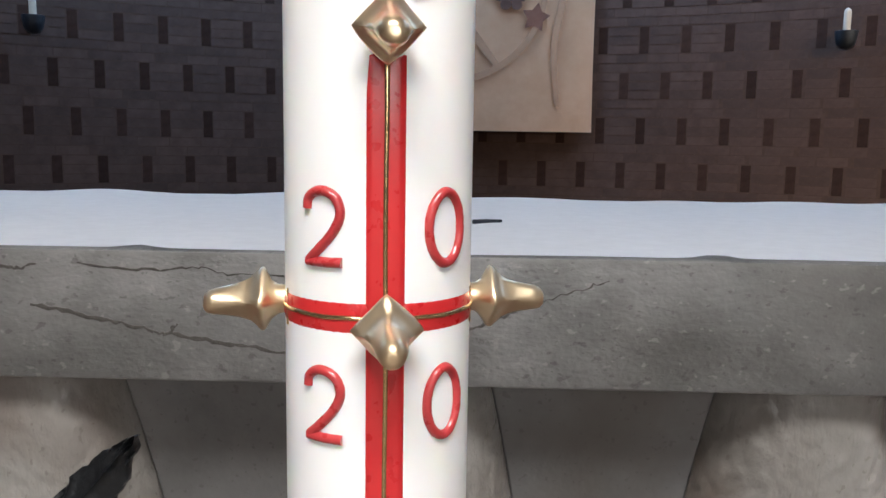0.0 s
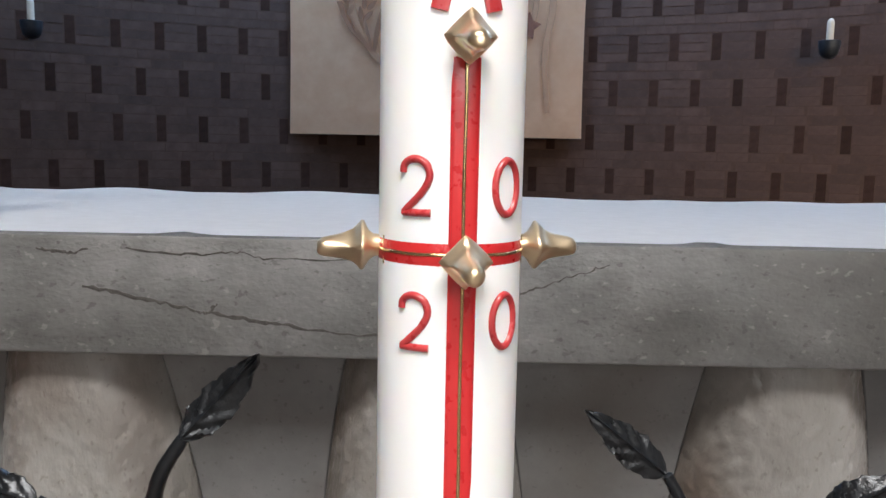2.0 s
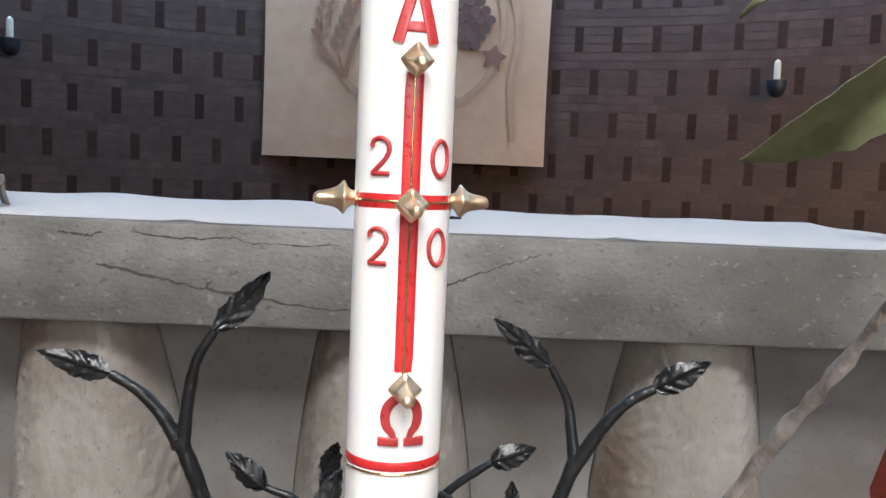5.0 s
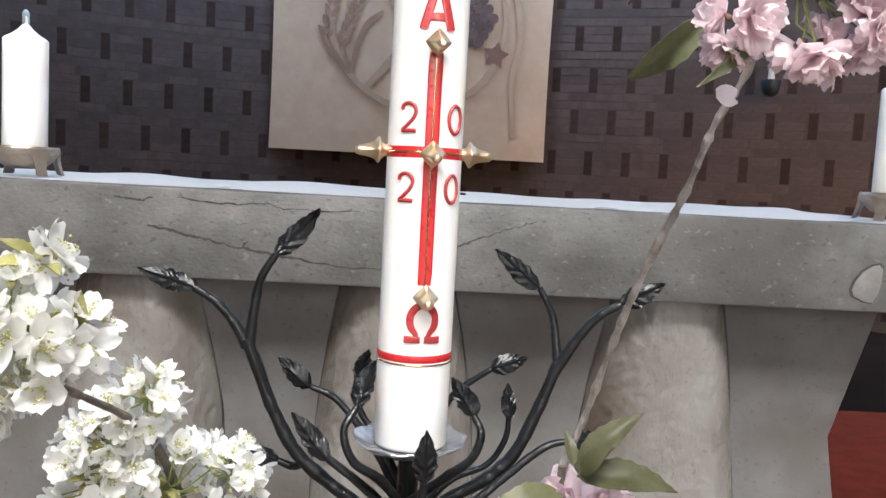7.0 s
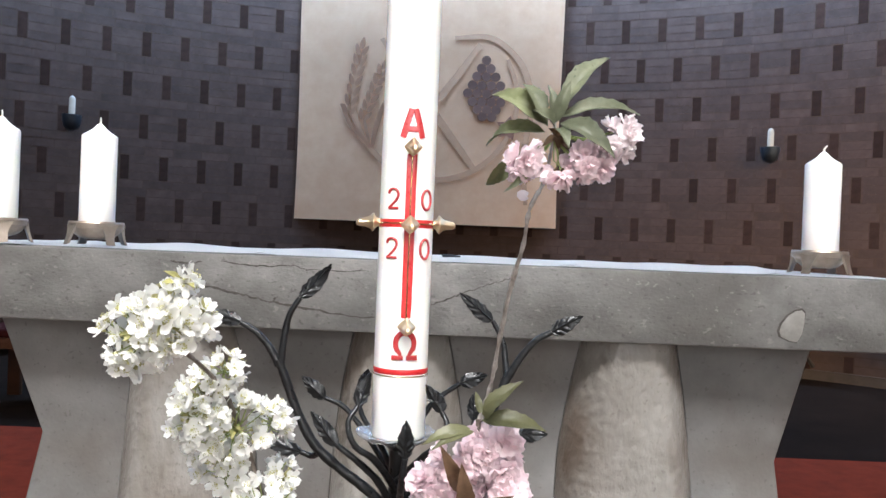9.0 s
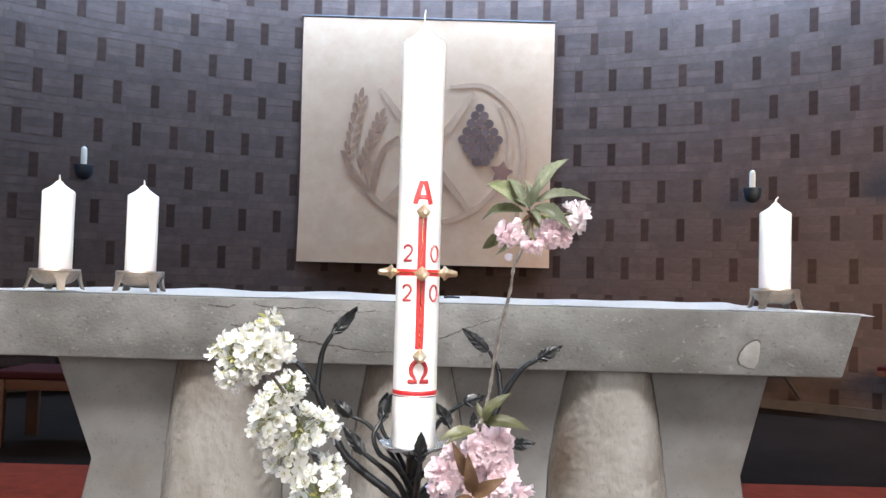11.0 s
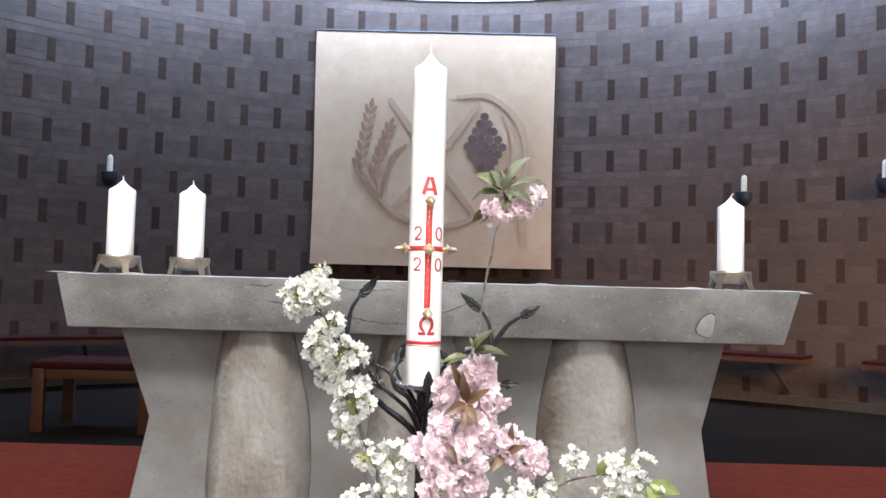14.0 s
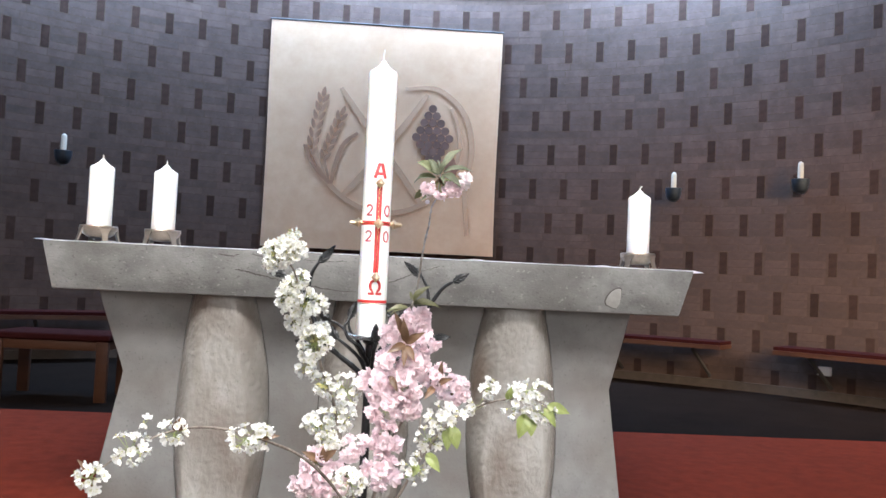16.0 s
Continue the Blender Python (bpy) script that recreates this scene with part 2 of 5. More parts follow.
def tube(bm, pts, r0, r1, segs=8, flat=1.0, rough=0.0, seed=0, closed=True, normal=None):
    """A tapered rod along the points; flat squeezes it across normal; rough makes it knobbly."""
    rnd = random.Random(seed)
    n = len(pts)
    up = Vector(normal) if normal is not None else Vector((0.13, -0.97, 0.2))
    rings = []
    for i, p in enumerate(pts):
        t = (pts[min(i + 1, n - 1)] - pts[max(i - 1, 0)]).normalized()
        side = t.cross(up)
        if side.length < 1e-4:
            side = t.orthogonal()
        side.normalize()
        nor = side.cross(t).normalized()
        k = i / max(1, n - 1)
        r = r0 + (r1 - r0) * k
        ring = []
        bump = 1 + rough * rnd.uniform(-1, 1)
        for s in range(segs):
            a = math.tau * s / segs
            q = bump * (1 + 0.5 * rough * rnd.uniform(-1, 1))
            ring.append(bm.verts.new(p + r * q * (side * math.cos(a) + nor * math.sin(a) * flat)))
        rings.append(ring)
    for a, b in zip(rings, rings[1:]):
        for s in range(segs):
            u = (s + 1) % segs
            bm.faces.new((a[s], a[u], b[u], b[s]))
    if closed:
        bm.faces.new(rings[0])
        bm.faces.new(rings[-1])
    return bm


def extrude_outline(outline, depth, place, bevel=0.0):
    """A flat plate of an outline (u, v), depth thick; place maps (u, v, w) into space."""
    bm = bmesh.new()
    front = [bm.verts.new((u, v, depth)) for u, v in outline]
    back = [bm.verts.new((u, v, 0)) for u, v in outline]
    bm.faces.new(front)
    bm.faces.new(back[::-1])
    n = len(outline)
    for i in range(n):
        j = (i + 1) % n
        bm.faces.new((front[i], back[i], back[j], front[j]))
    if bevel:
        ring = set(front)
        es = [e for e in bm.edges if e.verts[0] in ring and e.verts[1] in ring]
        bmesh.ops.bevel(bm, geom=es, offset=bevel, segments=2, affect="EDGES", profile=0.5)
    for v in bm.verts:
        v.co = place(*v.co)
    return bm


# ---- floor, walls, ceiling ----
floor = tagged(part("floor", new_box((-7, -9.4, -0.2), (7, 7.6, 0.0)), SLATE), "dark slate church floor", "floor", kind="structure")


def ring_sector(r0, r1, z0, z1, a0, a1, steps):
    bm = bmesh.new()
    cols = []
    for i in range(steps + 1):
        d = a0 + (a1 - a0) * i / steps
        cols.append([bm.verts.new(apse(d, r, z)) for r, z in ((r0, z0), (r1, z0), (r1, z1), (r0, z1))])
    for p, q in zip(cols, cols[1:]):
        for k in range(4):
            j = (k + 1) % 4
            bm.faces.new((p[k], p[j], q[j], q[k]))
    bm.faces.new(cols[0])
    bm.faces.new(cols[-1][::-1])
    return bm


wall_apse = tagged(part("wall_apse", ring_sector(APSE_R, APSE_R + 0.35, 0.0, WALL_TOP, -90, 90, 90), MORTAR),
                   "curved brown brick wall round the altar space", "wall", kind="structure")
skirting = tagged(part("baseboard", ring_sector(APSE_R - 0.035, APSE_R - 0.009, 0.0, 0.085, -90, 90, 90), SKIRT),
                  "stone skirting along the curved brick wall", "skirting", kind="structure")
tagged(part("trim", ring_sector(APSE_R - 0.02, APSE_R + 0.36, WALL_TOP, WALL_TOP + 0.03, -90, 90, 90), FRAME_METAL),
                "narrow sill on top of the brick wall", "sill", kind="structure")
_x = APSE_X - APSE_R - 0.175
tagged(part("wall_west", new_box((_x - 0.175, -9.3, 0.0), (_x + 0.175, APSE_Y - 0.01, CEIL)), BRICK), "plain brown brick nave wall", "wall", kind="structure")
_x = APSE_X + APSE_R + 0.175
bm = bmesh.new()
box(bm, (_x - 0.175, -9.3, 0.0), (_x + 0.175, -1.45, CEIL))
box(bm, (_x - 0.175, 0.65, 0.0), (_x + 0.175, APSE_Y - 0.01, CEIL))
box(bm, (_x - 0.175, -1.45, 0.0), (_x + 0.175, 0.65, 1.1))
box(bm, (_x - 0.175, -1.45, 3.9), (_x + 0.175, 0.65, CEIL))
tagged(part("wall_east", bm, BRICK, smooth=0), "brown brick nave wall with an opening for the added side window", "wall", kind="structure")
# unseen window, added to house the warm lamp
win = thing("window_4", "unseen side window in a grey frame, added for the warm light", "window", (_x, -0.4, 1.1), kind="structure")
bm = bmesh.new()
for _u in (-1.02, 0.0, 1.02):
    box(bm, (-0.035, _u - 0.03, 0.0), (0.035, _u + 0.03, 2.8), 0.004)
for _z in (0.03, 2.77):
    box(bm, (-0.03, -0.99, _z - 0.03), (0.03, 0.99, _z + 0.03), 0.004)
part("window_frame", bm, FRAME_METAL, win)
for _u in (-0.51, 0.51):
    p = part("pane", new_box((-0.004, _u - 0.478, 0.062), (0.004, _u + 0.478, 2.738)), PANE_GLASS, win)
    p.visible_shadow = False


def back_wall():
    bm = bmesh.new()
    y0, y1 = -9.3, -9.0
    xs = [-5.67, -4.2, -1.8, -1.2, 1.2, 1.8, 4.2, 5.43]
    for i in range(len(xs) - 1):
        if i % 2 == 0:
            box(bm, (xs[i], y0, 0), (xs[i + 1], y1, CEIL))
        else:
            box(bm, (xs[i], y0, 0), (xs[i + 1], y1, 1.2))
            box(bm, (xs[i], y0, 4.8), (xs[i + 1], y1, CEIL))
    return bm


tagged(part("wall_south", back_wall(), BRICK, smooth=0), "unseen brown brick wall with openings for three added windows", "wall", kind="structure")
# unseen windows, added as openings for the fill lamps
for _i, _x in enumerate((-3.0, 0.0, 3.0)):
    win = thing("window_%d" % (_i + 1), "unseen tall nave window in a grey frame, added for fill light", "window", (_x, -9.15, 1.2), kind="structure")
    bm = bmesh.new()
    for _u in (-1.2, 0.0, 1.2):
        _c = max(-1.17, min(1.17, _u))
        box(bm, (_c - 0.03, -0.04, 0.0), (_c + 0.03, 0.04, 3.6), 0.004)
    for _z in (0.03, 1.8, 3.57):
        box(bm, (-1.14, -0.035, _z - 0.03), (1.14, 0.035, _z + 0.03), 0.004)
    part("window_frame", bm, FRAME_METAL, win)
    for _u in (-0.585, 0.585):
        for _z in (0.915, 2.685):
            p = part("pane", new_box((_u - 0.553, -0.004, _z - 0.852), (_u + 0.553, 0.004, _z + 0.852)), PANE_GLASS, win)
            p.visible_shadow = False


def ceiling_mesh():
    bm = bmesh.new()
    z0, z1 = CEIL, CEIL + 0.2
    for lo, hi in (((-5.84, -9.3), (5.6, -5.5)), ((-5.84, -2.5), (5.6, APSE_Y)), ((-5.84, -5.5), (-2.4, -2.5)), ((2.4, -5.5), (5.6, -2.5))):
        box(bm, (*lo, z0), (*hi, z1))
    # unseen shaft round the added rooflight, deep enough to shield the apse wall
    for lo, hi in (((-2.6, -5.7), (2.6, -5.5)), ((-2.6, -2.5), (2.6, -2.3)), ((-2.6, -5.49), (-2.4, -2.51)), ((2.4, -5.49), (2.6, -2.51))):
        box(bm, (*lo, z1 + 0.004), (*hi, z1 + 1.3))
    pts = [apse(d, 4.35, z0) for d in range(-90, 91, 6)]
    lo = [bm.verts.new(p) for p in pts]
    hi = [bm.verts.new(p + Vector((0, 0, 0.2))) for p in pts]
    bm.faces.new(lo)
    bm.faces.new(hi[::-1])
    for i in range(len(pts)):
        j = (i + 1) % len(pts)
        bm.faces.new((lo[i], hi[i], hi[j], lo[j]))
    return bm


tagged(part("ceiling", ceiling_mesh(), TIMBER, smooth=0), "dark timber church ceiling", "ceiling", kind="structure")
# glazing of the added rooflight, out of view
roof_pane = thing("rooflight", "unseen glazed rooflight added over the nave to light the altar", "rooflight", kind="structure")
for _u in (-1.4, 1.4):
    p = part("pane", new_box((_u - 1.39, -5.7, CEIL + 1.51), (_u + 1.19 + 0.2, -2.3, CEIL + 1.518)), PANE_GLASS, roof_pane)
    p.visible_shadow = False
skylight = thing("skylight", "sloping ring of roof glazing above the curved wall", "skylight", kind="structure")
for _d in range(-90, 90, 15):
    bm = bmesh.new()
    _q = [apse(_d + 0.4, APSE_R + 0.2, WALL_TOP + 0.05), apse(_d + 14.6, APSE_R + 0.2, WALL_TOP + 0.05), apse(_d + 14.6, 4.36, CEIL + 0.06), apse(_d + 0.4, 4.36, CEIL + 0.06)]
    _v = [bm.verts.new(p) for p in _q] + [bm.verts.new(p + Vector((0, 0, 0.008))) for p in _q]
    for _f in ((0, 1, 2, 3), (7, 6, 5, 4), (0, 4, 5, 1), (1, 5, 6, 2), (2, 6, 7, 3), (3, 7, 4, 0)):
        bm.faces.new([_v[k] for k in _f])
    p = part("pane", bm, PANE_GLASS, skylight, smooth=0)
    p.visible_shadow = False
    bm = bmesh.new()
    tube(bm, [apse(_d, APSE_R + 0.2, WALL_TOP + 0.06), apse(_d, 4.36, CEIL + 0.07)], 0.03, 0.03, 6)
    part("glazing_bar", bm, FRAME_METAL, skylight)

# red carpet on the altar step
tagged(part("carpet", new_box((-5.3, 0.50, 0.0), (5.1, 2.98, 0.012), 0.004), CARPET), "worn red carpet round the altar", "carpet", kind="structure")

tagged(part("pavement", new_box((-5.6, -8.98, 0.0), (5.4, 0.495, 0.012), 0.002), PAVING), "brown stone paving in front of the altar", "floor", kind="structure")

# ---- altar ----
AY = 0.617


def wedge(bm, x0b, x1b, x0t, x1t, y0b, y0t, y1, zb, zt, bevel=0.006):
    vs = [bm.verts.new(p) for p in ((x0b, y0b, zb), (x1b, y0b, zb), (x1b, y1, zb), (x0b, y1, zb), (x0t, y0t, zt), (x1t, y0t, zt), (x1t, y1, zt), (x0t, y1, zt))]
    fs = [bm.faces.new([vs[k] for k in f]) for f in ((0, 1, 5, 4), (1, 2, 6, 5), (2, 3, 7, 6), (3, 0, 4, 7), (4, 5, 6, 7), (3, 2, 1, 0))]
    if bevel:
        bmesh.ops.bevel(bm, geom=list({e for f in fs for e in f.edges}), offset=bevel, segments=2, affect="EDGES", profile=0.5)
    return bm


altar = thing("altar", "massive grey stone altar with a thick tapered slab and waisted base", "altar", (0, 0, 0))
FLOOR_TOP = 0.012
part("slab", wedge(bmesh.new(), -1.111, 1.055, -1.152, 1.105, AY, AY, 1.62, 0.832, 0.994), SLATE_TOP, altar, "grey veined stone slab")


WAIST, UNDER = 0.545, 0.832
PILLARS = ((-0.533, -0.022), (-0.037, -0.012), (0.500, -0.014))


def face_y(z):
    """How far back the base panels stand: drawn in at the waist."""
    return 0.690 + 0.082 * (z - FLOOR_TOP) / (WAIST - FLOOR_TOP) if z < WAIST else 0.772 - 0.044 * (z - WAIST) / (UNDER - WAIST)


def pillar_half(z):
    s = math.sin(math.pi * ((z - FLOOR_TOP) / (UNDER - FLOOR_TOP) * 0.84 + 0.10))
    return 0.096 + 0.067 * s, s


def pillar_mid(which, z):
    return PILLARS[which][0] + PILLARS[which][1] * (z - FLOOR_TOP) / (UNDER - FLOOR_TOP)


def end_x(sign, z):
    """The outer ends of the base, flared above and below the waist."""
    k = 0.88 * (WAIST - z) / (WAIST - FLOOR_TOP) if z < WAIST else (z - WAIST) / (UNDER - WAIST)
    return -0.906 - 0.088 * k if sign < 0 else 0.856 + 0.058 * k


def base_panel(first, last):
    """A waisted slab between two pillars (or a pillar and the end), cut to their curve with an open joint."""
    bm = bmesh.new()
    cols = []
    for z in [FLOOR_TOP + (WAIST - FLOOR_TOP) * i / 9 for i in range(9)] + [WAIST + (UNDER - WAIST) * i / 7 for i in range(8)]:
        w = pillar_half(z)[0] + 0.0005
        a = end_x(-1, z) if first is None else pillar_mid(first, z) + w
        b = end_x(1, z) if last is None else pillar_mid(last, z) - w
        y = face_y(z)
        e = 0.003
        cols.append([bm.verts.new(p) for p in ((a, y + e, z), (a + e * 0.4, y + e * 0.4, z), (a + e, y, z), (b - e, y, z), (b - e * 0.4, y + e * 0.4, z), (b, y + e, z), (b, 1.5, z), (a, 1.5, z))])
    for p, q in zip(cols, cols[1:]):
        for i in range(8):
            k = (i + 1) % 8
            bm.faces.new((p[i], p[k], q[k], q[i]))
    bm.faces.new(cols[0][::-1])
    bm.faces.new(cols[-1])
    return bm


def barrel(which):
    """A bulging pillar set into the base: a dressed front face between coarsely hammered flanks, narrow at the top."""
    bm = bmesh.new()
    rings = []
    n, rows = 76, 130
    for r in range(rows + 1):
        k = r / rows
        z = FLOOR_TOP + (UNDER - FLOOR_TOP) * k
        w, s = pillar_half(z)
        d = 0.070 + 0.030 * s
        stand = sum(face_y(min(UNDER, max(FLOOR_TOP, z + o))) for o in (-0.10, -0.05, 0.0, 0.05, 0.10)) / 5
        turn = 0.30 + 0.34 * max(0.0, (k - 0.30) / 0.70)
        ring = []
        for i in range(n + 1):
            c = -math.cos(math.pi * i / n)
            t = min(1.0, (1 - abs(c)) / turn)
            p = Vector((pillar_mid(which, z) + w * c, stand + 0.0015 - d * (0.88 * (t * (1.7 - 0.7 * t)) ** 0.85 + 0.12 * (1 - c * c)), z))
            flank = min(1.0, max(0.0, (1.15 - t) / 0.35)) * min(1.0, 1.5 - 1.3 * max(0.0, k - 0.45))
            p.y += 0.004 * noise.noise(p * 9) + flank * (0.0050 * noise.noise(Vector((p.x * 85, p.y * 50, p.z * 62))) + 0.003 * noise.noise(p * 140)) + 0.0008 * noise.noise(p * 60)
            ring.append(bm.verts.new(p))
        rings.append(ring)
    for p, q in zip(rings, rings[1:]):
        for i in range(n):
            bm.faces.new((p[i], p[i + 1], q[i + 1], q[i]))
    back = [[bm.verts.new((r[0].co.x, 0.95, r[0].co.z)), bm.verts.new((r[-1].co.x, 0.95, r[-1].co.z))] for r in (rings[0], rings[-1])]
    for r, (a, b) in zip((rings[0], rings[-1]), back):
        bm.faces.new([a, *r, b])
    left = [r[0] for r in rings]
    right = [r[-1] for r in rings]
    bm.faces.new([back[0][0], *left, back[1][0]])
    bm.faces.new([back[0][1], *right, back[1][1]])
    bm.faces.new([back[0][0], back[0][1], back[1][1], back[1][0]])
    return bm


for _a, _b in ((None, 0), (0, 1), (1, 2), (2, None)):
    part("base_panel", base_panel(_a, _b), STONE_SMOOTH, altar, "honed grey stone base panel", smooth=30)
for _k in range(3):
    part("base_pillar", barrel(_k), STONE_ROUGH, altar, "pale rough-tooled bulging stone pillar", smooth=60)
part("core", new_box((-0.80, 0.86, FLOOR_TOP), (0.75, 1.45, UNDER - 0.002)), STONE_SMOOTH, altar)


def vein(pts, r):
    bm = bmesh.new()
    rnd = random.Random(len(pts) * 7 + int(abs(pts[0][0]) * 100))
    line = []
    for x, z in pts:
        line.append(Vector((x, AY - 0.0005, z)))
    fine = smooth_line(line, 9)
    for p in fine[1:-1]:
        p.x += rnd.uniform(-1, 1) * 0.002
        p.z += rnd.uniform(-1, 1) * 0.0022
    tube(bm, fine, r, r * 0.5, 5, 0.3, 0.55, 3, normal=(0, -1, 0))
    return bm


for _pts, _r in (([(-0.50, 0.925), (-0.43, 0.912), (-0.36, 0.898), (-0.335, 0.892), (-0.32, 0.905)], 0.0016), ([(-0.335, 0.892), (-0.27, 0.884), (-0.20, 0.873), (-0.10, 0.866), (-0.03, 0.872)], 0.0016),
                 ([(0.02, 0.90), (0.07, 0.92), (0.11, 0.937), (0.16, 0.955), (0.20, 0.968)], 0.0010), ([(-0.44, 0.978), (-0.36, 0.97), (-0.30, 0.975), (-0.24, 0.966), (-0.12, 0.969)], 0.0009),
                 ([(-0.56, 0.975), (-0.52, 0.969), (-0.49, 0.975)], 0.0014)):
    part("vein", vein(_pts, _r * 1.6), CRACK, altar, "dark crack in the stone slab")
_o = [(0.006, 0.033), (0.020, 0.036), (0.027, 0.029), (0.026, 0.004), (0.022, -0.018), (0.012, -0.035), (-0.004, -0.033), (-0.024, -0.024), (-0.028, -0.012), (-0.023, 0.004), (-0.010, 0.022)]
part("fossil", extrude_outline(_o, 0.003, lambda u, v, w: Vector((0.818 + u, AY + 0.001 - w, 0.885 + v)), 0.001), PALE_FOSSIL, altar, "pale fossil in the stone slab")
_o2 = [(u * 1.12 - 0.002, v * 1.08 + 0.001) for u, v in _o]
part("fossil_rim", extrude_outline(_o2, 0.0015, lambda u, v, w: Vector((0.818 + u, AY + 0.0005 - w, 0.885 + v))), CRACK, altar)


CLOTH_LIFTS = ((-0.365, 0.004), (0.325, 0.005), (-0.92, 0.004), (0.78, 0.004))


def cloth():
    bm = bmesh.new()
    nx, ny = 120, 30
    x0, x1, y0, y1 = -1.158, 1.112, AY + 0.004, 1.60
    grid = []
    for j in range(ny + 1):
        row = []
        for i in range(nx + 1):
            u, v = i / nx, j / ny
            x, y = x0 + (x1 - x0) * u, y0 + (y1 - y0) * v
            z = 0.9965 + 0.0012 * noise.noise(Vector((x * 5, y * 7, 0)))
            if v > 0.8:
                z += 0.010 * max(0.0, noise.noise(Vector((x * 4.2, 3.1, 0))) + 0.25) * ((v - 0.8) / 0.2) ** 2
            if v < 0.03:
                y += 0.006 * noise.noise(Vector((x * 3.3, 0.4, 2)))
                z += sum(h * math.exp(-((x - c) / 0.022) ** 2) for c, h in CLOTH_LIFTS)
            ext = max(0.0, abs(u - 0.5) - 0.485) / 0.015
            if ext:
                x += math.copysign(0.028 * ext, u - 0.5)
                z += 0.006 * math.sin(ext * 2.2) - (0.012 * ext if u > 0.5 else 0.004 * ext)
            row.append(bm.verts.new((x, y, z)))
        grid.append(row)
    for a, b in zip(grid, grid[1:]):
        for i in range(nx):
            bm.faces.new((a[i], a[i + 1], b[i + 1], b[i]))
    bmesh.ops.solidify(bm, geom=bm.faces[:], thickness=0.002)
    return bm


tagged(part("altar_cloth", cloth(), LINEN, smooth=60), "white linen altar cloth with curled edges on the slab", "cloth")

# ---- paschal candle ----
CX, CR, TURN_A = -0.0098, 0.0388, radians(10.0)


def on_candle(u, v, w):
    """A place on the candle: u along the curve from the cross, v up, w out."""
    a = TURN_A + u / CR
    return Vector(((CR + w) * math.sin(a), -(CR + w) * math.cos(a), v))


def slab_band(bm, path, widths, depth, per=6):
    """A flat band of wax with an edge along a path (u, v), bent round the candle."""
    pts = smooth_line([(u, v, 0) for u, v in path], per)
    n = len(pts)
    rings = []
    for i, p in enumerate(pts):
        t = (pts[min(n - 1, i + 1)] - pts[max(0, i - 1)]).normalized()
        side = Vector((-t.y, t.x, 0))
        k = i / (n - 1) * (len(widths) - 1)
        a = min(int(k), len(widths) - 2)
        w = (widths[a] + (widths[a + 1] - widths[a]) * (k - a)) / 2
        ring = []
        for s, h in ((-1, -0.0005), (-1, depth * 0.7), (-0.85, depth), (-0.4, depth), (0, depth), (0.4, depth), (0.85, depth), (1, depth * 0.7), (1, -0.0005)):
            q = p + side * s * w
            ring.append(bm.verts.new(on_candle(q.x, q.y, h)))
        rings.append(ring)
    for a, b in zip(rings, rings[1:]):
        for s in range(8):
            bm.faces.new((a[s], a[s + 1], b[s + 1], b[s]))
    bm.faces.new(rings[0])
    bm.faces.new(rings[-1][::-1])
    return bm


def stroke(path, r, closed=False):
    """A rounded roll of wax laid along a path (u, v)."""
    pts = smooth_line([(u, v, 0) for u, v in path], 7)
    bm = bmesh.new()
    n = len(pts)
    rings = []
    for i, p in enumerate(pts):
        a, b = pts[(i - 1) % (n - 1) if closed else max(0, i - 1)], pts[(i + 1) % (n - 1) if closed else min(n - 1, i + 1)]
        t = (b - a).normalized()
        side = Vector((-t.y, t.x, 0))
        wob = 1 + 0.07 * noise.noise(p * 400)
        ring = []
        for s in range(9):
            ang = math.pi * s / 8
            q = p + side * math.cos(ang) * r * wob
            ring.append(bm.verts.new(on_candle(q.x, q.y, -0.0005 + (r * 1.05 * wob + 0.0005) * math.sin(ang))))
        rings.append(ring)
    pairs = list(zip(rings, rings[1:]))
    for a, b in pairs:
        for s in range(8):
            bm.faces.new((a[s], a[s + 1], b[s + 1], b[s]))
    if not closed:
        bm.faces.new(rings[0])
        bm.faces.new(rings[-1][::-1])
    return bm


def strip(u0, u1, v0, v1, w, nu, nv):
    """A smooth band on the candle with a real edge."""
    bm = bmesh.new()
    rows = []
    for j in range(nv + 1):
        row = []
        for i in range(nu + 1):
            edge = i in (0, nu) or j in (0, nv)
            row.append(bm.verts.new(on_candle(u0 + (u1 - u0) * i / nu, v0 + (v1 - v0) * j / nv, -0.0004 if edge else w)))
        rows.append(row)
    for a, b in zip(rows, rows[1:]):
        for i in range(nu):
            bm.faces.new((a[i], a[i + 1], b[i + 1], b[i]))
    return bm


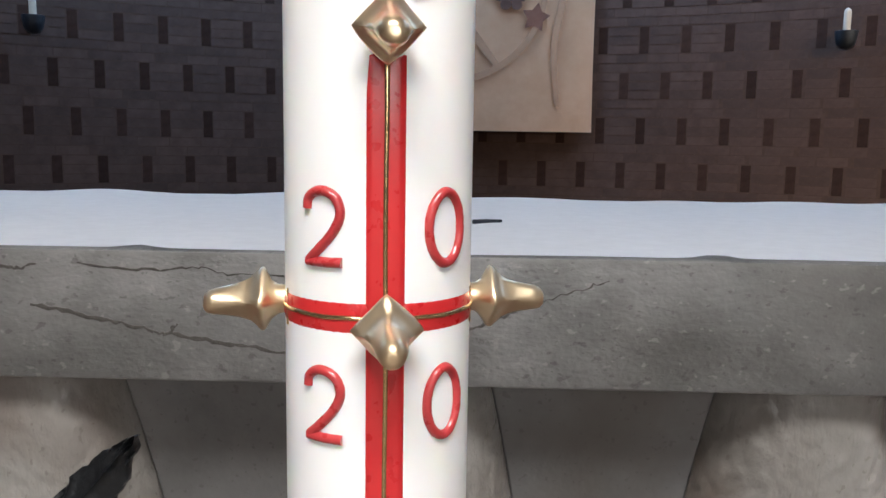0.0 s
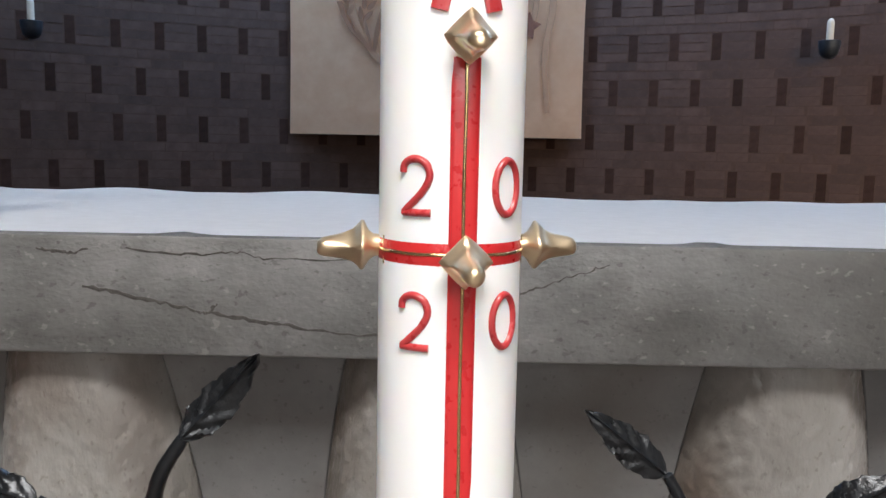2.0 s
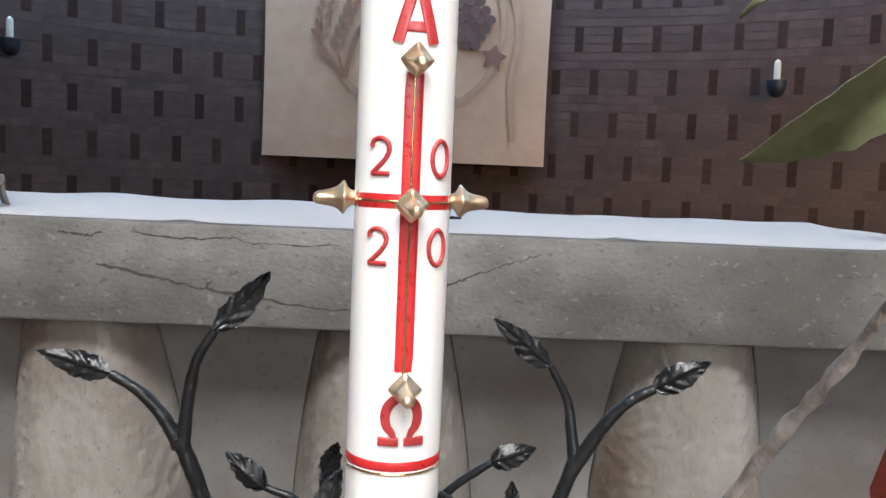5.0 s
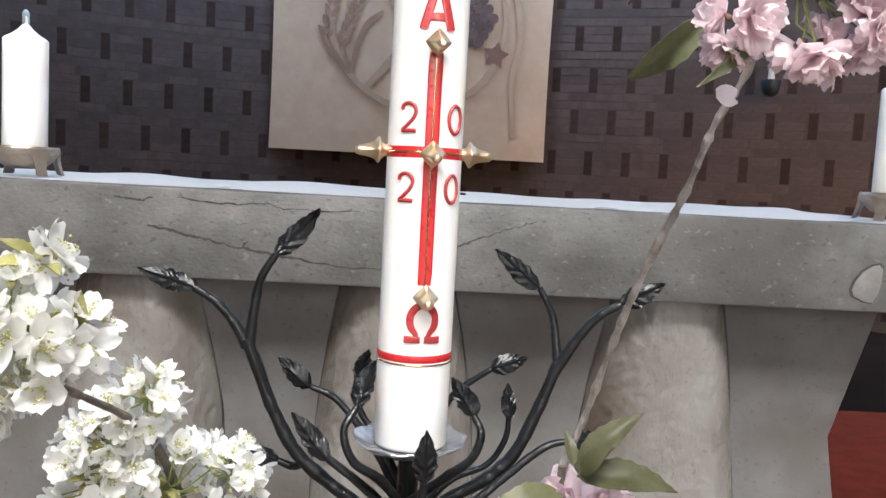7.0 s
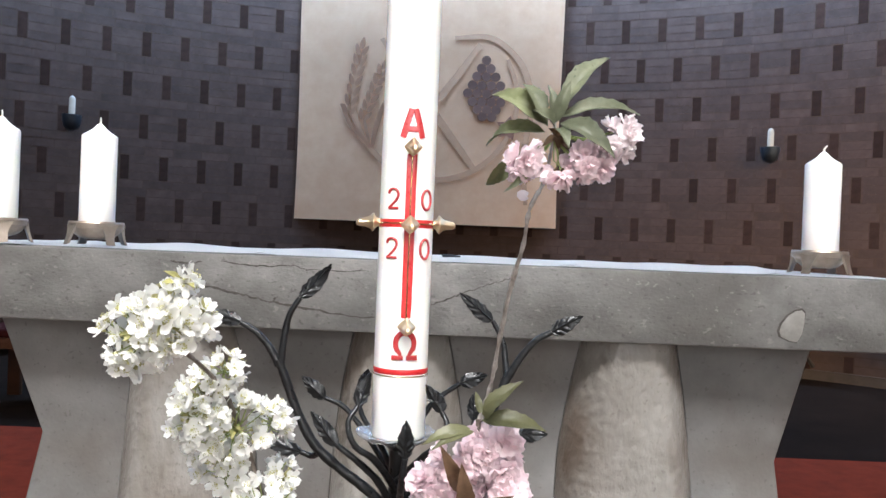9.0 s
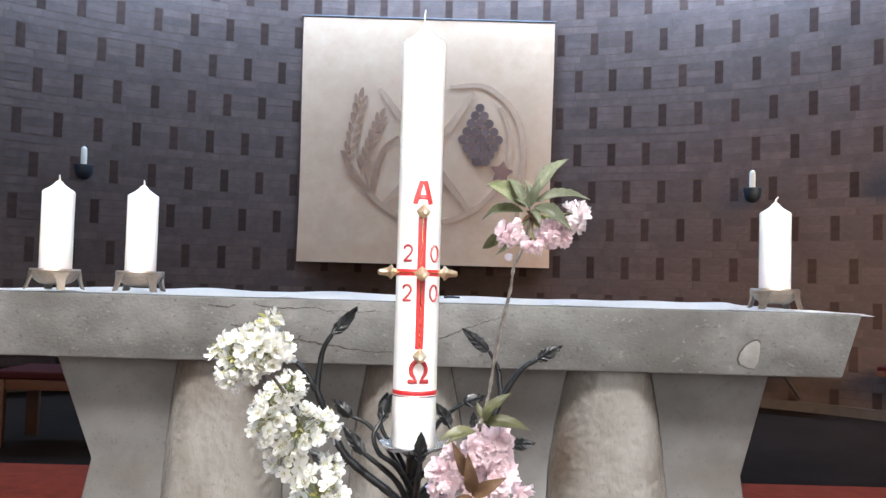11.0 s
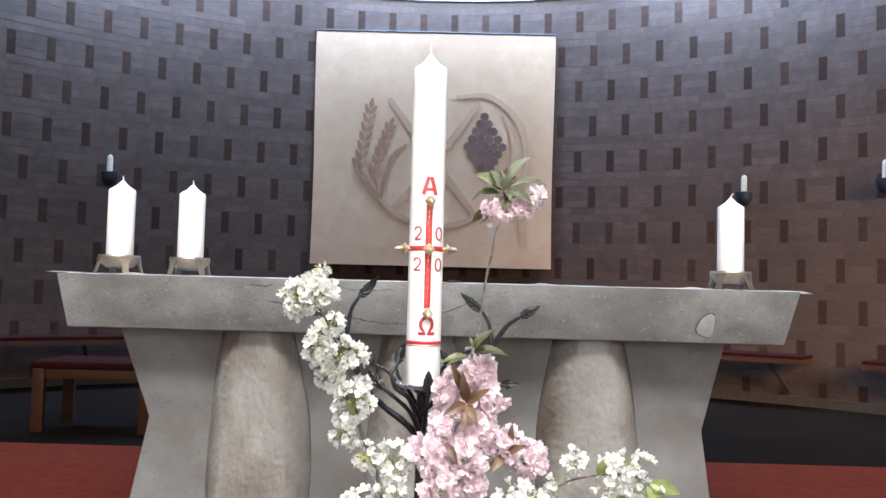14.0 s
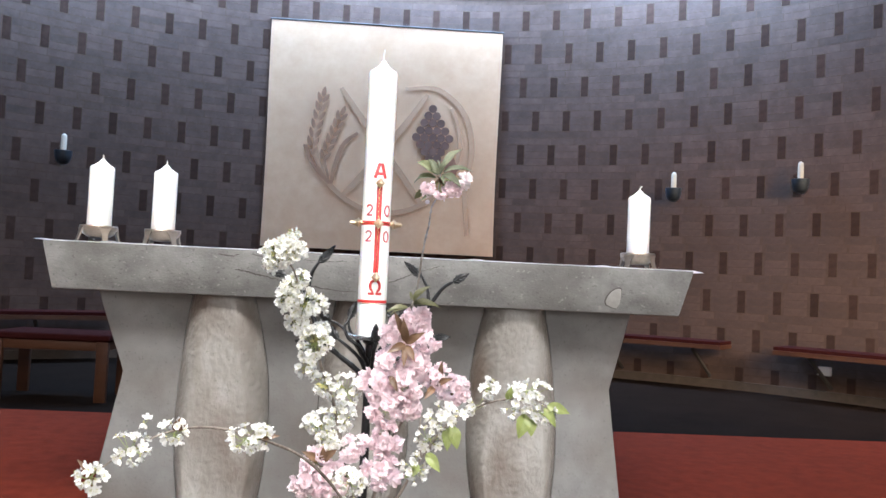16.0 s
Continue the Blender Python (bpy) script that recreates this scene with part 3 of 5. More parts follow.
def stud(deg, v, droop=0.0):
    """A gold wax nail: a concave four-pointed head that tapers to a blunt tip."""
    bm = bmesh.new()
    prof = ((0.0056, -0.002, 1.7), (0.0062, 0.0025, 1.5), (0.0080, 0.0050, 1.25), (0.0112, 0.0070, 1.1), (0.0130, 0.0082, 1.08), (0.0136, 0.0094, 1.08), (0.0131, 0.0106, 1.06), (0.0112, 0.0122, 1.0), (0.0090, 0.0145, 0.98),
            (0.0076, 0.0175, 1.05), (0.0067, 0.0210, 1.2), (0.0060, 0.0250, 1.45), (0.0054, 0.0285, 1.75), (0.0046, 0.0308, 2.0), (0.0030, 0.0323, 2.0), (0.0014, 0.0328, 2.0))
    a = TURN_A + radians(deg)
    out = Vector((math.sin(a), -math.cos(a), 0))
    side = Vector((math.cos(a), math.sin(a), 0))
    up = Vector((0, 0, 1))
    base = out * CR + up * v
    rings = []
    n = 32
    for r, h, p in prof:
        ring = []
        for i in range(n):
            t = math.tau * i / n
            k = (abs(math.cos(t)) ** p + abs(math.sin(t)) ** p) ** (-1 / p)
            q = base + out * h + (side * math.cos(t) + up * math.sin(t)) * r * k
            q += out * 0.0011 * noise.noise(q * 110) + side * 0.0009 * noise.noise(q * 95 + up) - up * max(0.0, h - 0.009) * droop
            ring.append(bm.verts.new(q))
        rings.append(ring)
    for x, y in zip(rings, rings[1:]):
        for i in range(n):
            j = (i + 1) % n
            bm.faces.new((x[i], x[j], y[j], y[i]))
    tip = bm.verts.new(base + out * 0.0329 - up * 0.0239 * droop)
    for i in range(n):
        bm.faces.new((rings[-1][i], rings[-1][(i + 1) % n], tip))
    return bm


CB, CT = 0.7545, 1.476
paschal = thing("paschal_candle", "tall white candle with red cross, gold studs and year 2020", "candle", (CX, 0, 0))
_prof = [(0.0, CB), (0.036, CB), (0.0380, CB + 0.0015), (CR, CB + 0.004)] + [(CR, CB + 0.05 + i * 0.065) for i in range(10)] + [
    (CR, CT - 0.004), (CR - 0.0012, CT - 0.0005), (0.0355, CT + 0.0020), (0.028, CT + 0.0065), (0.020, CT + 0.0125), (0.012, CT + 0.021), (0.006, CT + 0.031), (0.0, CT + 0.035)]
part("body", lathe(_prof, 64), WAX, paschal, smooth=40)
bm = bmesh.new()
tube(bm, smooth_line([(0, 0, CT + 0.03), (-0.001, 0, CT + 0.045), (0.0005, 0, CT + 0.062)], 4), 0.0022, 0.0014, 7, rough=0.12)
part("wick", bm, WICK, paschal)
BAND = 1.0615
part("upright_bar", strip(-0.0079, 0.0079, 0.9215, 1.166, 0.0007, 10, 12), RED_WAX, paschal, "red wax upright of the cross", smooth=50)
for _a, _b in ((-0.062, -0.0045), (0.0045, 0.062)):
    part("cross_bar", strip(_a, _b, BAND - 0.0072, BAND + 0.0072, 0.0005, 22, 4), RED_WAX, paschal, "red wax arm of the cross", smooth=50)
part("lower_band", strip(-math.pi * CR, math.pi * CR, 0.8475, 0.857, 0.0007, 60, 4), RED_WAX, paschal, "red wax band round the foot", smooth=50)


part("gold_line", stroke([(0.00018 * math.sin(i * 1.7), 0.918 + i * 0.0272) for i in range(10)], 0.0013), GOLD_LINE, paschal, "gold line down the cross")
for _s in (-1, 1):
    part("gold_line", stroke([(_s * (0.008 + 0.0078 * i), BAND + 0.00015 * math.sin(i * 2.1)) for i in range(7)], 0.0012), GOLD_LINE, paschal, "gold line along the cross arm")
    part("gold_tie", stroke([(_s * 0.0495, BAND - 0.0075), (_s * 0.0497, BAND), (_s * 0.0493, BAND + 0.0075)], 0.0006), GOLD_LINE, paschal)
part("gold_line", stroke([(-math.pi * CR + 0.0102 * i, 0.8462) for i in range(25)], 0.0011), GOLD_LINE, paschal, "gold thread under the red band")
for _d, _v in ((0, BAND - 0.002), (-90, BAND + 0.001), (90, BAND + 0.001), (0, 1.1680), (0, 0.9175)):
    part("stud", stud(_d, _v, 0.2 if _d == 0 else 0.04), GOLD_WAX, paschal, "gold four-pointed wax stud", smooth=75)
TWO = [(-0.40, 0.26), (-0.36, 0.40), (-0.18, 0.49), (0.06, 0.50), (0.30, 0.42), (0.41, 0.26), (0.38, 0.10), (0.20, -0.10), (-0.08, -0.29), (-0.36, -0.46)]
ZERO = [(0.46 * math.cos(math.tau * i / 16 + 0.2) * (1 + 0.06 * math.cos(2 * (math.tau * i / 16 + 0.2))), 0.5 * math.copysign(abs(math.sin(math.tau * i / 16 + 0.2)) ** 0.9, math.sin(math.tau * i / 16 + 0.2))) for i in range(16)]
ZERO.append(ZERO[0])
DW, DH = 0.0185, 0.0275
for _z in (BAND + 0.0340, BAND - 0.0353):
    two = part("digit", stroke([(-0.0250 + x * DW, _z + y * DH) for x, y in TWO], 0.00205), RED_LETTER, paschal, "raised red wax digit 2", smooth=60)
    part("foot_stroke", stroke([(-0.0250 - 0.38 * DW, _z - 0.475 * DH), (-0.025, _z - 0.478 * DH), (-0.0250 + 0.46 * DW, _z - 0.475 * DH)], 0.00205), RED_LETTER, two, smooth=60)
    part("digit", stroke([(0.0256 + x * DW * 0.93, _z + y * DH) for x, y in ZERO], 0.00205, True), RED_LETTER, paschal, "raised red wax digit 0", smooth=60)
# the letters alpha and omega
AZ, AH = 1.1815, 0.0405
AW = 0.036
bm = bmesh.new()
slab_band(bm, [(-0.385 * AW, AZ), (-0.25 * AW, AZ + 0.45 * AH), (-0.075 * AW, AZ + AH)], (0.0088, 0.0086, 0.0080), 0.0016)
slab_band(bm, [(0.385 * AW, AZ), (0.25 * AW, AZ + 0.45 * AH), (0.075 * AW, AZ + AH)], (0.0088, 0.0086, 0.0080), 0.00175)
slab_band(bm, [(-0.27 * AW, AZ + 0.30 * AH), (0.0, AZ + 0.30 * AH), (0.27 * AW, AZ + 0.30 * AH)], (0.0080, 0.0080), 0.0013)
part("letter_alpha", bm, RED_LETTER, paschal, "raised red wax letter A", smooth=50)
OZ, OH = 0.8695, 0.0405
bm = bmesh.new()
_ring = [(0.36 * AW * math.cos(radians(d)), OZ + OH * 0.575 + 0.385 * OH * math.sin(radians(d))) for d in range(236, -57, -24)]
_ring = [(-0.14 * AW, OZ + 0.09 * OH)] + _ring + [(0.14 * AW, OZ + 0.09 * OH)]
slab_band(bm, _ring, (0.0040, 0.0072, 0.0078, 0.0072, 0.0078, 0.0072, 0.0040), 0.0016, 5)
for _s in (-1, 1):
    slab_band(bm, [(_s * 0.06 * AW, OZ + 0.09 * OH), (_s * 0.28 * AW, OZ + 0.085 * OH), (_s * 0.50 * AW, OZ + 0.09 * OH)], (0.0066, 0.0066, 0.0070), 0.0019)
part("letter_omega", bm, RED_LETTER, paschal, "raised red wax letter omega", smooth=50)

# ---- wrought iron stand ----
stand = thing("candle_stand", "black wrought iron candle stand with leafy branches holding the tall candle", "candle stand", (0, 0, 0))
part("pole", lathe([(0.0, 0.03), (0.013, 0.03), (0.0125, 0.3), (0.011, 0.62), (0.0115, 0.735), (0.020, 0.742), (0.020, 0.748), (0.0, 0.748)], 14, (CX, 0, 0), lambda a, r, z: (1 + 0.03 * math.sin(3 * a + z * 9), 0)), IRON, stand)
part("foot", lathe([(0.0, 0.012), (0.17, 0.012), (0.175, 0.018), (0.17, 0.028), (0.05, 0.038), (0.02, 0.06), (0.0, 0.06)], 40, (CX, 0, 0)), IRON, stand, "round iron foot")
dish = part("drip_dish", lathe([(0.0, 0.748), (0.030, 0.748), (0.046, 0.750), (0.057, 0.757), (0.0605, 0.7595), (0.0590, 0.7612), (0.046, 0.7545), (0.030, 0.7525), (0.0, 0.7525)], 72, (CX, 0, 0),
                                lambda a, r, z: (1 + (0.035 * math.sin(9 * a) if r > 0.045 else 0), 0.0014 * math.sin(9 * a + 1) if r > 0.045 else 0)), GLASS, stand, "clear scalloped glass drip dish")
part("candle_seat", lathe([(0.0, 0.7526), (0.034, 0.7526), (0.034, 0.7545), (0.0, 0.7545)], 32, (CX, 0, 0)), STEEL, stand, "metal plate under the candle")


def iron_leaf(base, tip, width, normal, seed=0, cup=0.25):
    """A forged leaf, thick at the rib, with hammered veins and a waved edge."""
    base, tip = Vector(base), Vector(tip)
    rnd = random.Random(seed)
    axis = tip - base
    length = axis.length
    axis.normalize()
    side = axis.cross(Vector(normal)).normalized()
    nor = side.cross(axis).normalized()
    bm = bmesh.new()
    nl, nw = 26, 12
    rows = []
    for i in range(nl + 1):
        t = i / nl
        w = width * 0.5 * (math.sin(math.pi * t ** 0.72) ** 0.85 * 0.97 + 0.03) * (1 + 0.07 * math.sin(t * 26 + seed) + 0.05 * math.sin(t * 61 + seed)) + 0.0016 * (1 - t)
        bend = 0.06 * length * math.sin(t * 3.4 + seed)
        row = []
        for j in range(nw + 1):
            s = 2 * j / nw - 1
            veins = 0.0019 * (0.6 + 0.5 * math.sin(t * 9 + seed * 2)) * math.sin(t * 31 - abs(s) * 8 + seed) * abs(s) ** 0.5
            h = -cup * w * abs(s) ** 1.5 + veins + bend + (0.0018 if j == nw // 2 else 0.0)
            row.append(base + axis * length * t + side * w * s + nor * h)
        rows.append(row)
    top = [[bm.verts.new(p + nor * 0.0012) for p in row] for row in rows]
    bot = [[bm.verts.new(p - nor * 0.0012) for p in row] for row in rows]
    for a, b in zip(top, top[1:]):
        for j in range(nw):
            bm.faces.new((a[j], a[j + 1], b[j + 1], b[j]))
    for a, b in zip(bot, bot[1:]):
        for j in range(nw):
            bm.faces.new((a[j], b[j], b[j + 1], a[j + 1]))
    for j in (0, nw):
        for i in range(nl):
            bm.faces.new((top[i][j], top[i + 1][j], bot[i + 1][j], bot[i][j]))
    for i in (0, nl):
        for j in range(nw):
            bm.faces.new((top[i][j], top[i][j + 1], bot[i][j + 1], bot[i][j]))
    return bm


def iron_branch(pts, r0, r1, leaf=None, width=0.022, normal=(0.1, -1, 0.25), seed=0):
    bm = bmesh.new()
    tube(bm, smooth_line(pts, 7), r0, r1, 9, 1.0, 0.07, seed)
    b = part("branch", bm, IRON, stand, smooth=60)
    if leaf:
        part("leaf", iron_leaf(pts[-1], leaf, width, normal, seed), IRON, b, smooth=50)
    return b


iron_branch([(CX, 0, 0.635), (-0.048, 0, 0.672), (-0.091, 0, 0.703), (-0.130, 0, 0.737), (-0.156, 0, 0.782), (-0.177, 0, 0.834), (-0.187, 0, 0.858)], 0.0078, 0.0066, seed=1)
iron_branch([(-0.186, 0, 0.850), (-0.199, 0, 0.873), (-0.219, 0, 0.895), (-0.243, -0.002, 0.910)], 0.0064, 0.0042, (-0.300, -0.008, 0.929), 0.020, (0.25, -1, 0.3), 2)
iron_branch([(-0.184, 0, 0.846), (-0.181, 0, 0.882), (-0.174, 0, 0.922), (-0.159, 0, 0.949)], 0.0062, 0.0038, (-0.115, 0, 0.999), 0.021, (-0.2, -1, 0.1), 3)
iron_branch([(CX, 0, 0.652), (0.030, 0, 0.690), (0.068, 0, 0.713), (0.100, 0, 0.742), (0.124, 0.004, 0.790), (0.145, 0.008, 0.845)], 0.0076, 0.0064, seed=4)
iron_branch([(0.146, 0.008, 0.838), (0.142, 0.016, 0.870), (0.138, 0.02, 0.895), (0.122, 0.021, 0.925)], 0.0058, 0.0036, (0.071, 0.024, 0.963), 0.020, (0.3, -1, 0.2), 5)
iron_branch([(0.143, 0.007, 0.838), (0.164, 0.003, 0.875), (0.184, 0, 0.900), (0.206, -0.003, 0.914)], 0.0062, 0.0045, (0.250, -0.007, 0.939), 0.021, (-0.1, -1, 0.4), 6)
iron_branch([(CX, 0.012, 0.665), (-0.040, 0.045, 0.715), (-0.091, 0.060, 0.776), (-0.126, 0.060, 0.794)], 0.0055, 0.0035, (-0.163, 0.060, 0.825), 0.021, (0.1, -1, -0.1), 7)
iron_branch([(CX, -0.010, 0.640), (-0.030, -0.040, 0.695), (-0.060, -0.050, 0.727), (-0.091, -0.050, 0.750)], 0.0062, 0.0040, (-0.130, -0.050, 0.795), 0.020, (-0.1, -1, 0.2), 8)
iron_branch([(CX, -0.010, 0.680), (-0.036, -0.060, 0.733), (-0.064, -0.070, 0.755), (-0.075, -0.068, 0.785), (-0.064, -0.055, 0.806)], 0.0056, 0.0036, (-0.048, -0.045, 0.852), 0.020, (0.4, -1, 0.1), 9)
iron_branch([(CX, 0.010, 0.690), (-0.040, 0.040, 0.735), (-0.068, 0.055, 0.770), (-0.074, 0.055, 0.805)], 0.0052, 0.0034, (-0.060, 0.050, 0.842), 0.018, (-0.3, -1, 0.1), 10)
iron_branch([(CX, -0.010, 0.690), (0.028, -0.060, 0.740), (0.052, -0.070, 0.764), (0.060, -0.068, 0.788), (0.053, -0.060, 0.803)], 0.0056, 0.0036, (0.030, -0.050, 0.840), 0.020, (-0.4, -1, 0.1), 11)
iron_branch([(CX, -0.010, 0.625), (-0.001, -0.060, 0.680), (0.003, -0.095, 0.720), (0.006, -0.100, 0.748)], 0.0062, 0.0042, (0.006, -0.098, 0.799), 0.021, (0.1, -1, 0.15), 12)
iron_branch([(CX, 0.012, 0.670), (0.006, 0.050, 0.735), (0.028, 0.060, 0.778), (0.046, 0.060, 0.800), (0.079, 0.060, 0.824)], 0.0054, 0.0036, (0.120, 0.060, 0.839), 0.021, (0, -1, 0.35), 13)
iron_branch([(CX, 0.010, 0.655), (0.036, 0.045, 0.695), (0.079, 0.050, 0.715), (0.098, 0.050, 0.745), (0.101, 0.050, 0.771)], 0.0046, 0.0030, (0.099, 0.050, 0.810), 0.016, (0.3, -1, 0.1), 14)
iron_branch([(-0.012, 0, 0.650), (0.041, -0.020, 0.682), (0.090, -0.012, 0.722), (0.134, -0.004, 0.756), (0.165, 0, 0.764)], 0.0060, 0.0036, (0.207, 0, 0.766), 0.020, (0, -1, 0.6), 15)
iron_branch([(-0.120, 0.002, 0.728), (-0.135, 0.016, 0.716), (-0.152, 0.020, 0.720)], 0.0052, 0.0040, (-0.214, 0.020, 0.737), 0.020, (0, -1, 0.5), 16)

# ---- altar candles and holders ----


def candle_holder(at, turn, label):
    th = thing("candle_holder", label, "candle holder", at, "pewter candle holders")
    part("plate", lathe([(0.0, 0.042), (0.040, 0.042), (0.056, 0.036), (0.061, 0.040), (0.064, 0.0515), (0.062, 0.056), (0.054, 0.0545), (0.050, 0.052), (0.0, 0.052)], 40), STEEL, th, "round pewter plate")
    part("bowl", lathe([(0.0, 0.013), (0.024, 0.0135), (0.040, 0.018), (0.051, 0.027), (0.057, 0.0365), (0.054, 0.0385), (0.0, 0.0410)], 36), STEEL, th, "shallow pewter bowl between the legs")
    for k in range(4):
        a = radians(turn + 90 * k)
        bm = bmesh.new()
        rows = []
        for i in range(9):
            t = i / 8
            r = 0.058 + 0.014 * t ** 1.3
            z = 0.0475 - 0.0475 * t
            w = 0.016 * (1 - t) ** 2.8 + 0.0075 + 0.0025 * t
            rows.append([(r + d, s * w, z + (0.003 if d < 0 else 0)) for d, s in ((0.0035, -1), (0.0035, 1), (-0.0035, 1), (-0.0035, -1))])
        vs = [[bm.verts.new((x * math.cos(a) - y * math.sin(a), x * math.sin(a) + y * math.cos(a), max(0.0, z))) for x, y, z in row] for row in rows]
        for p, q in zip(vs, vs[1:]):
            for i in range(4):
                j = (i + 1) % 4
                bm.faces.new((p[i], p[j], q[j], q[i]))
        bm.faces.new(vs[0])
        bm.faces.new(vs[-1][::-1])
        part("leg", bm, STEEL, th, smooth=50)
    return th


def pillar_candle(at, r, h, label, lean=0.0):
    th = thing("pillar_candle", label, "candle", at, "altar candles")
    part("body", lathe([(0.0, 0.0), (r - 0.002, 0.0), (r, 0.003), (r, h * 0.33), (r, h * 0.66), (r, h - 0.003), (r - 0.0015, h - 0.0003), (r * 0.9, h + 0.002), (r * 0.62, h + 0.009), (r * 0.36, h + 0.0175), (r * 0.17, h + 0.027), (0.0, h + 0.031)], 48), WAX, th, smooth=40)
    bm = bmesh.new()
    tube(bm, smooth_line([(0, 0, h + 0.026), (0.001, 0, h + 0.036), (0.004 + lean, 0, h + 0.044)], 4), 0.0026, 0.0018, 7, rough=0.15)
    part("wick", bm, WICK, th)
    return th


CLOTH_Z = 0.9995
for _x, _y, _t in ((-1.005, 0.725, 38), (-0.801, 0.790, 50), (0.947, 0.780, 42)):
    candle_holder((_x, _y, CLOTH_Z), _t, "four-legged pewter candle holder on the altar cloth")
    pillar_candle((_x, _y, CLOTH_Z + 0.0525), 0.0412, 0.212, "thick white unlit altar candle standing in a pewter holder", -0.004 if _x < 0 else 0.003)
bm = bmesh.new()
tube(bm, [Vector((0.040, 0.938, 1.0045)), Vector((0.062, 0.948, 1.0052)), Vector((0.086, 0.960, 1.0045))], 0.0038, 0.0024, 8)
tagged(part("pen", bm, DARK_METAL), "thin dark pen lying on the altar cloth", "pen")

# ---- banner ----
BX0, BX1, BZ0, BZ1, BY = -1.455, 1.104, 1.233, 3.749, 6.745
banner = thing("banner", "sand-coloured cloth banner with wheat and grapes on the wall", "banner", (0, 0, 0))


def banner_cloth():
    bm = bmesh.new()
    n = 40
    rows = []
    for j in range(n + 1):
        row = []
        for i in range(n + 1):
            u, v = i / n, j / n
            x, z = BX0 + (BX1 - BX0) * u, BZ0 + (BZ1 - BZ0) * v
            x += 0.012 * math.sin(v * 5.0) * (1 - 2 * u) * 0.6
            wave = 0.003 * noise.noise(Vector((x * 1.6, z * 0.5, 0))) + 0.0035 * math.sin(u * 17) * max(0.0, 1 - v * 4)
            row.append(bm.verts.new((x, BY - 0.003 + wave * (1 - v * 0.7), z)))
        rows.append(row)
    for a, b in zip(rows, rows[1:]):
        for i in range(n):
            bm.faces.new((a[i], a[i + 1], b[i + 1], b[i]))
    bmesh.ops.solidify(bm, geom=bm.faces[:], thickness=0.004)
    return bm


part("cloth", banner_cloth(), BANNER_CLOTH, banner, smooth=60)
bm = bmesh.new()
tube(bm, [Vector((BX0 - 0.02, BY - 0.0, BZ1 + 0.004)), Vector((BX1 + 0.02, BY, BZ1 + 0.004))], 0.011, 0.011, 10)
part("hanging_rod", bm, BLACK_WOOD, banner)


LAYER = [0]


def patch(outline, name, material, label="", depth=0.0006):
    LAYER[0] += 1
    depth += 0.00003 * LAYER[0]
    return part(name, extrude_outline(outline, depth, lambda u, v, w: Vector((u, BY - 0.0118 - w, v))), material, banner, label, smooth=0)


def ribbon(path, w0, w1, name, material, label=""):
    pts = smooth_line([(x, z, 0) for x, z in path], 7)
    left, right = [], []
    n = len(pts)
    for i, p in enumerate(pts):
        t = (pts[min(i + 1, n - 1)] - pts[max(i - 1, 0)]).normalized()
        k = i / (n - 1)
        w = (w0 + (w1 - w0) * k) * (0.25 + 0.75 * math.sin(math.pi * (0.08 + 0.84 * k)) ** 0.5)
        left.append((p.x - t.y * w, p.y + t.x * w))
        right.append((p.x + t.y * w, p.y - t.x * w))
    return patch(left + right[::-1], name, material, label)


def seed_shape(x, z, ang, ln, wd):
    out = []
    for i in range(12):
        t = math.tau * i / 12
        u, v = ln * 0.5 * math.cos(t), wd * 0.5 * math.sin(t) * (1 - 0.35 * math.cos(t))
        out.append((x + u * math.cos(ang) - v * math.sin(ang), z + u * math.sin(ang) + v * math.cos(ang)))
    return out


def ear(base, tip, rows, size):
    b, t = Vector(base), Vector(tip)
    d = t - b
    a = math.atan2(d.y, d.x)
    for i in range(rows):
        p = b + d * ((i + 0.3) / rows)
        for s in (-1, 1):
            q = p + Vector((-math.sin(a), math.cos(a))) * s * size * 0.42
            patch(seed_shape(q.x, q.y, a + s * 0.42, size * 1.30, size * 0.50), "grain", APPLIQUE)
    patch(seed_shape(t.x, t.y, a, size * 1.3, size * 0.55), "grain", APPLIQUE)


# the faint round sign behind the plants
_circ = [(-0.12 + 0.80 * math.cos(radians(d)), 2.46 + 0.80 * math.sin(radians(d))) for d in range(150, 391, 15)]
ribbon(_circ, 0.028, 0.028, "ring", APPLIQUE_PALE, "tan felt ring")
ribbon([(-0.66, 3.02), (-0.42, 2.70), (-0.16, 2.36), (0.10, 2.02), (0.30, 1.76)], 0.036, 0.036, "stroke", APPLIQUE_PALE, "tan felt stroke of the sign")
ribbon([(0.30, 3.00), (0.10, 2.70), (-0.16, 2.36), (-0.42, 2.02), (-0.60, 1.82)], 0.036, 0.036, "stroke", APPLIQUE_PALE, "tan felt stroke of the sign")
ribbon([(0.05, 3.05), (0.42, 3.06), (0.72, 2.80), (0.82, 2.40), (0.76, 1.95), (0.80, 1.45)], 0.03, 0.03, "stroke", APPLIQUE_PALE, "tan felt stroke of the sign")
ear((-0.965, 2.28), (-0.845, 2.97), 7, 0.090)
ear((-0.815, 2.24), (-0.625, 2.77), 6, 0.085)
ribbon([(-0.94, 2.27), (-0.86, 2.12), (-0.735, 1.955)], 0.012, 0.012, "stalk", APPLIQUE)
ribbon([(-0.81, 2.23), (-0.775, 2.10), (-0.735, 1.955)], 0.012, 0.012, "stalk", APPLIQUE)
ribbon([(-1.035, 2.37), (-0.93, 2.16), (-0.74, 1.95)], 0.018, 0.018, "blade", APPLIQUE, "brown felt wheat blade")
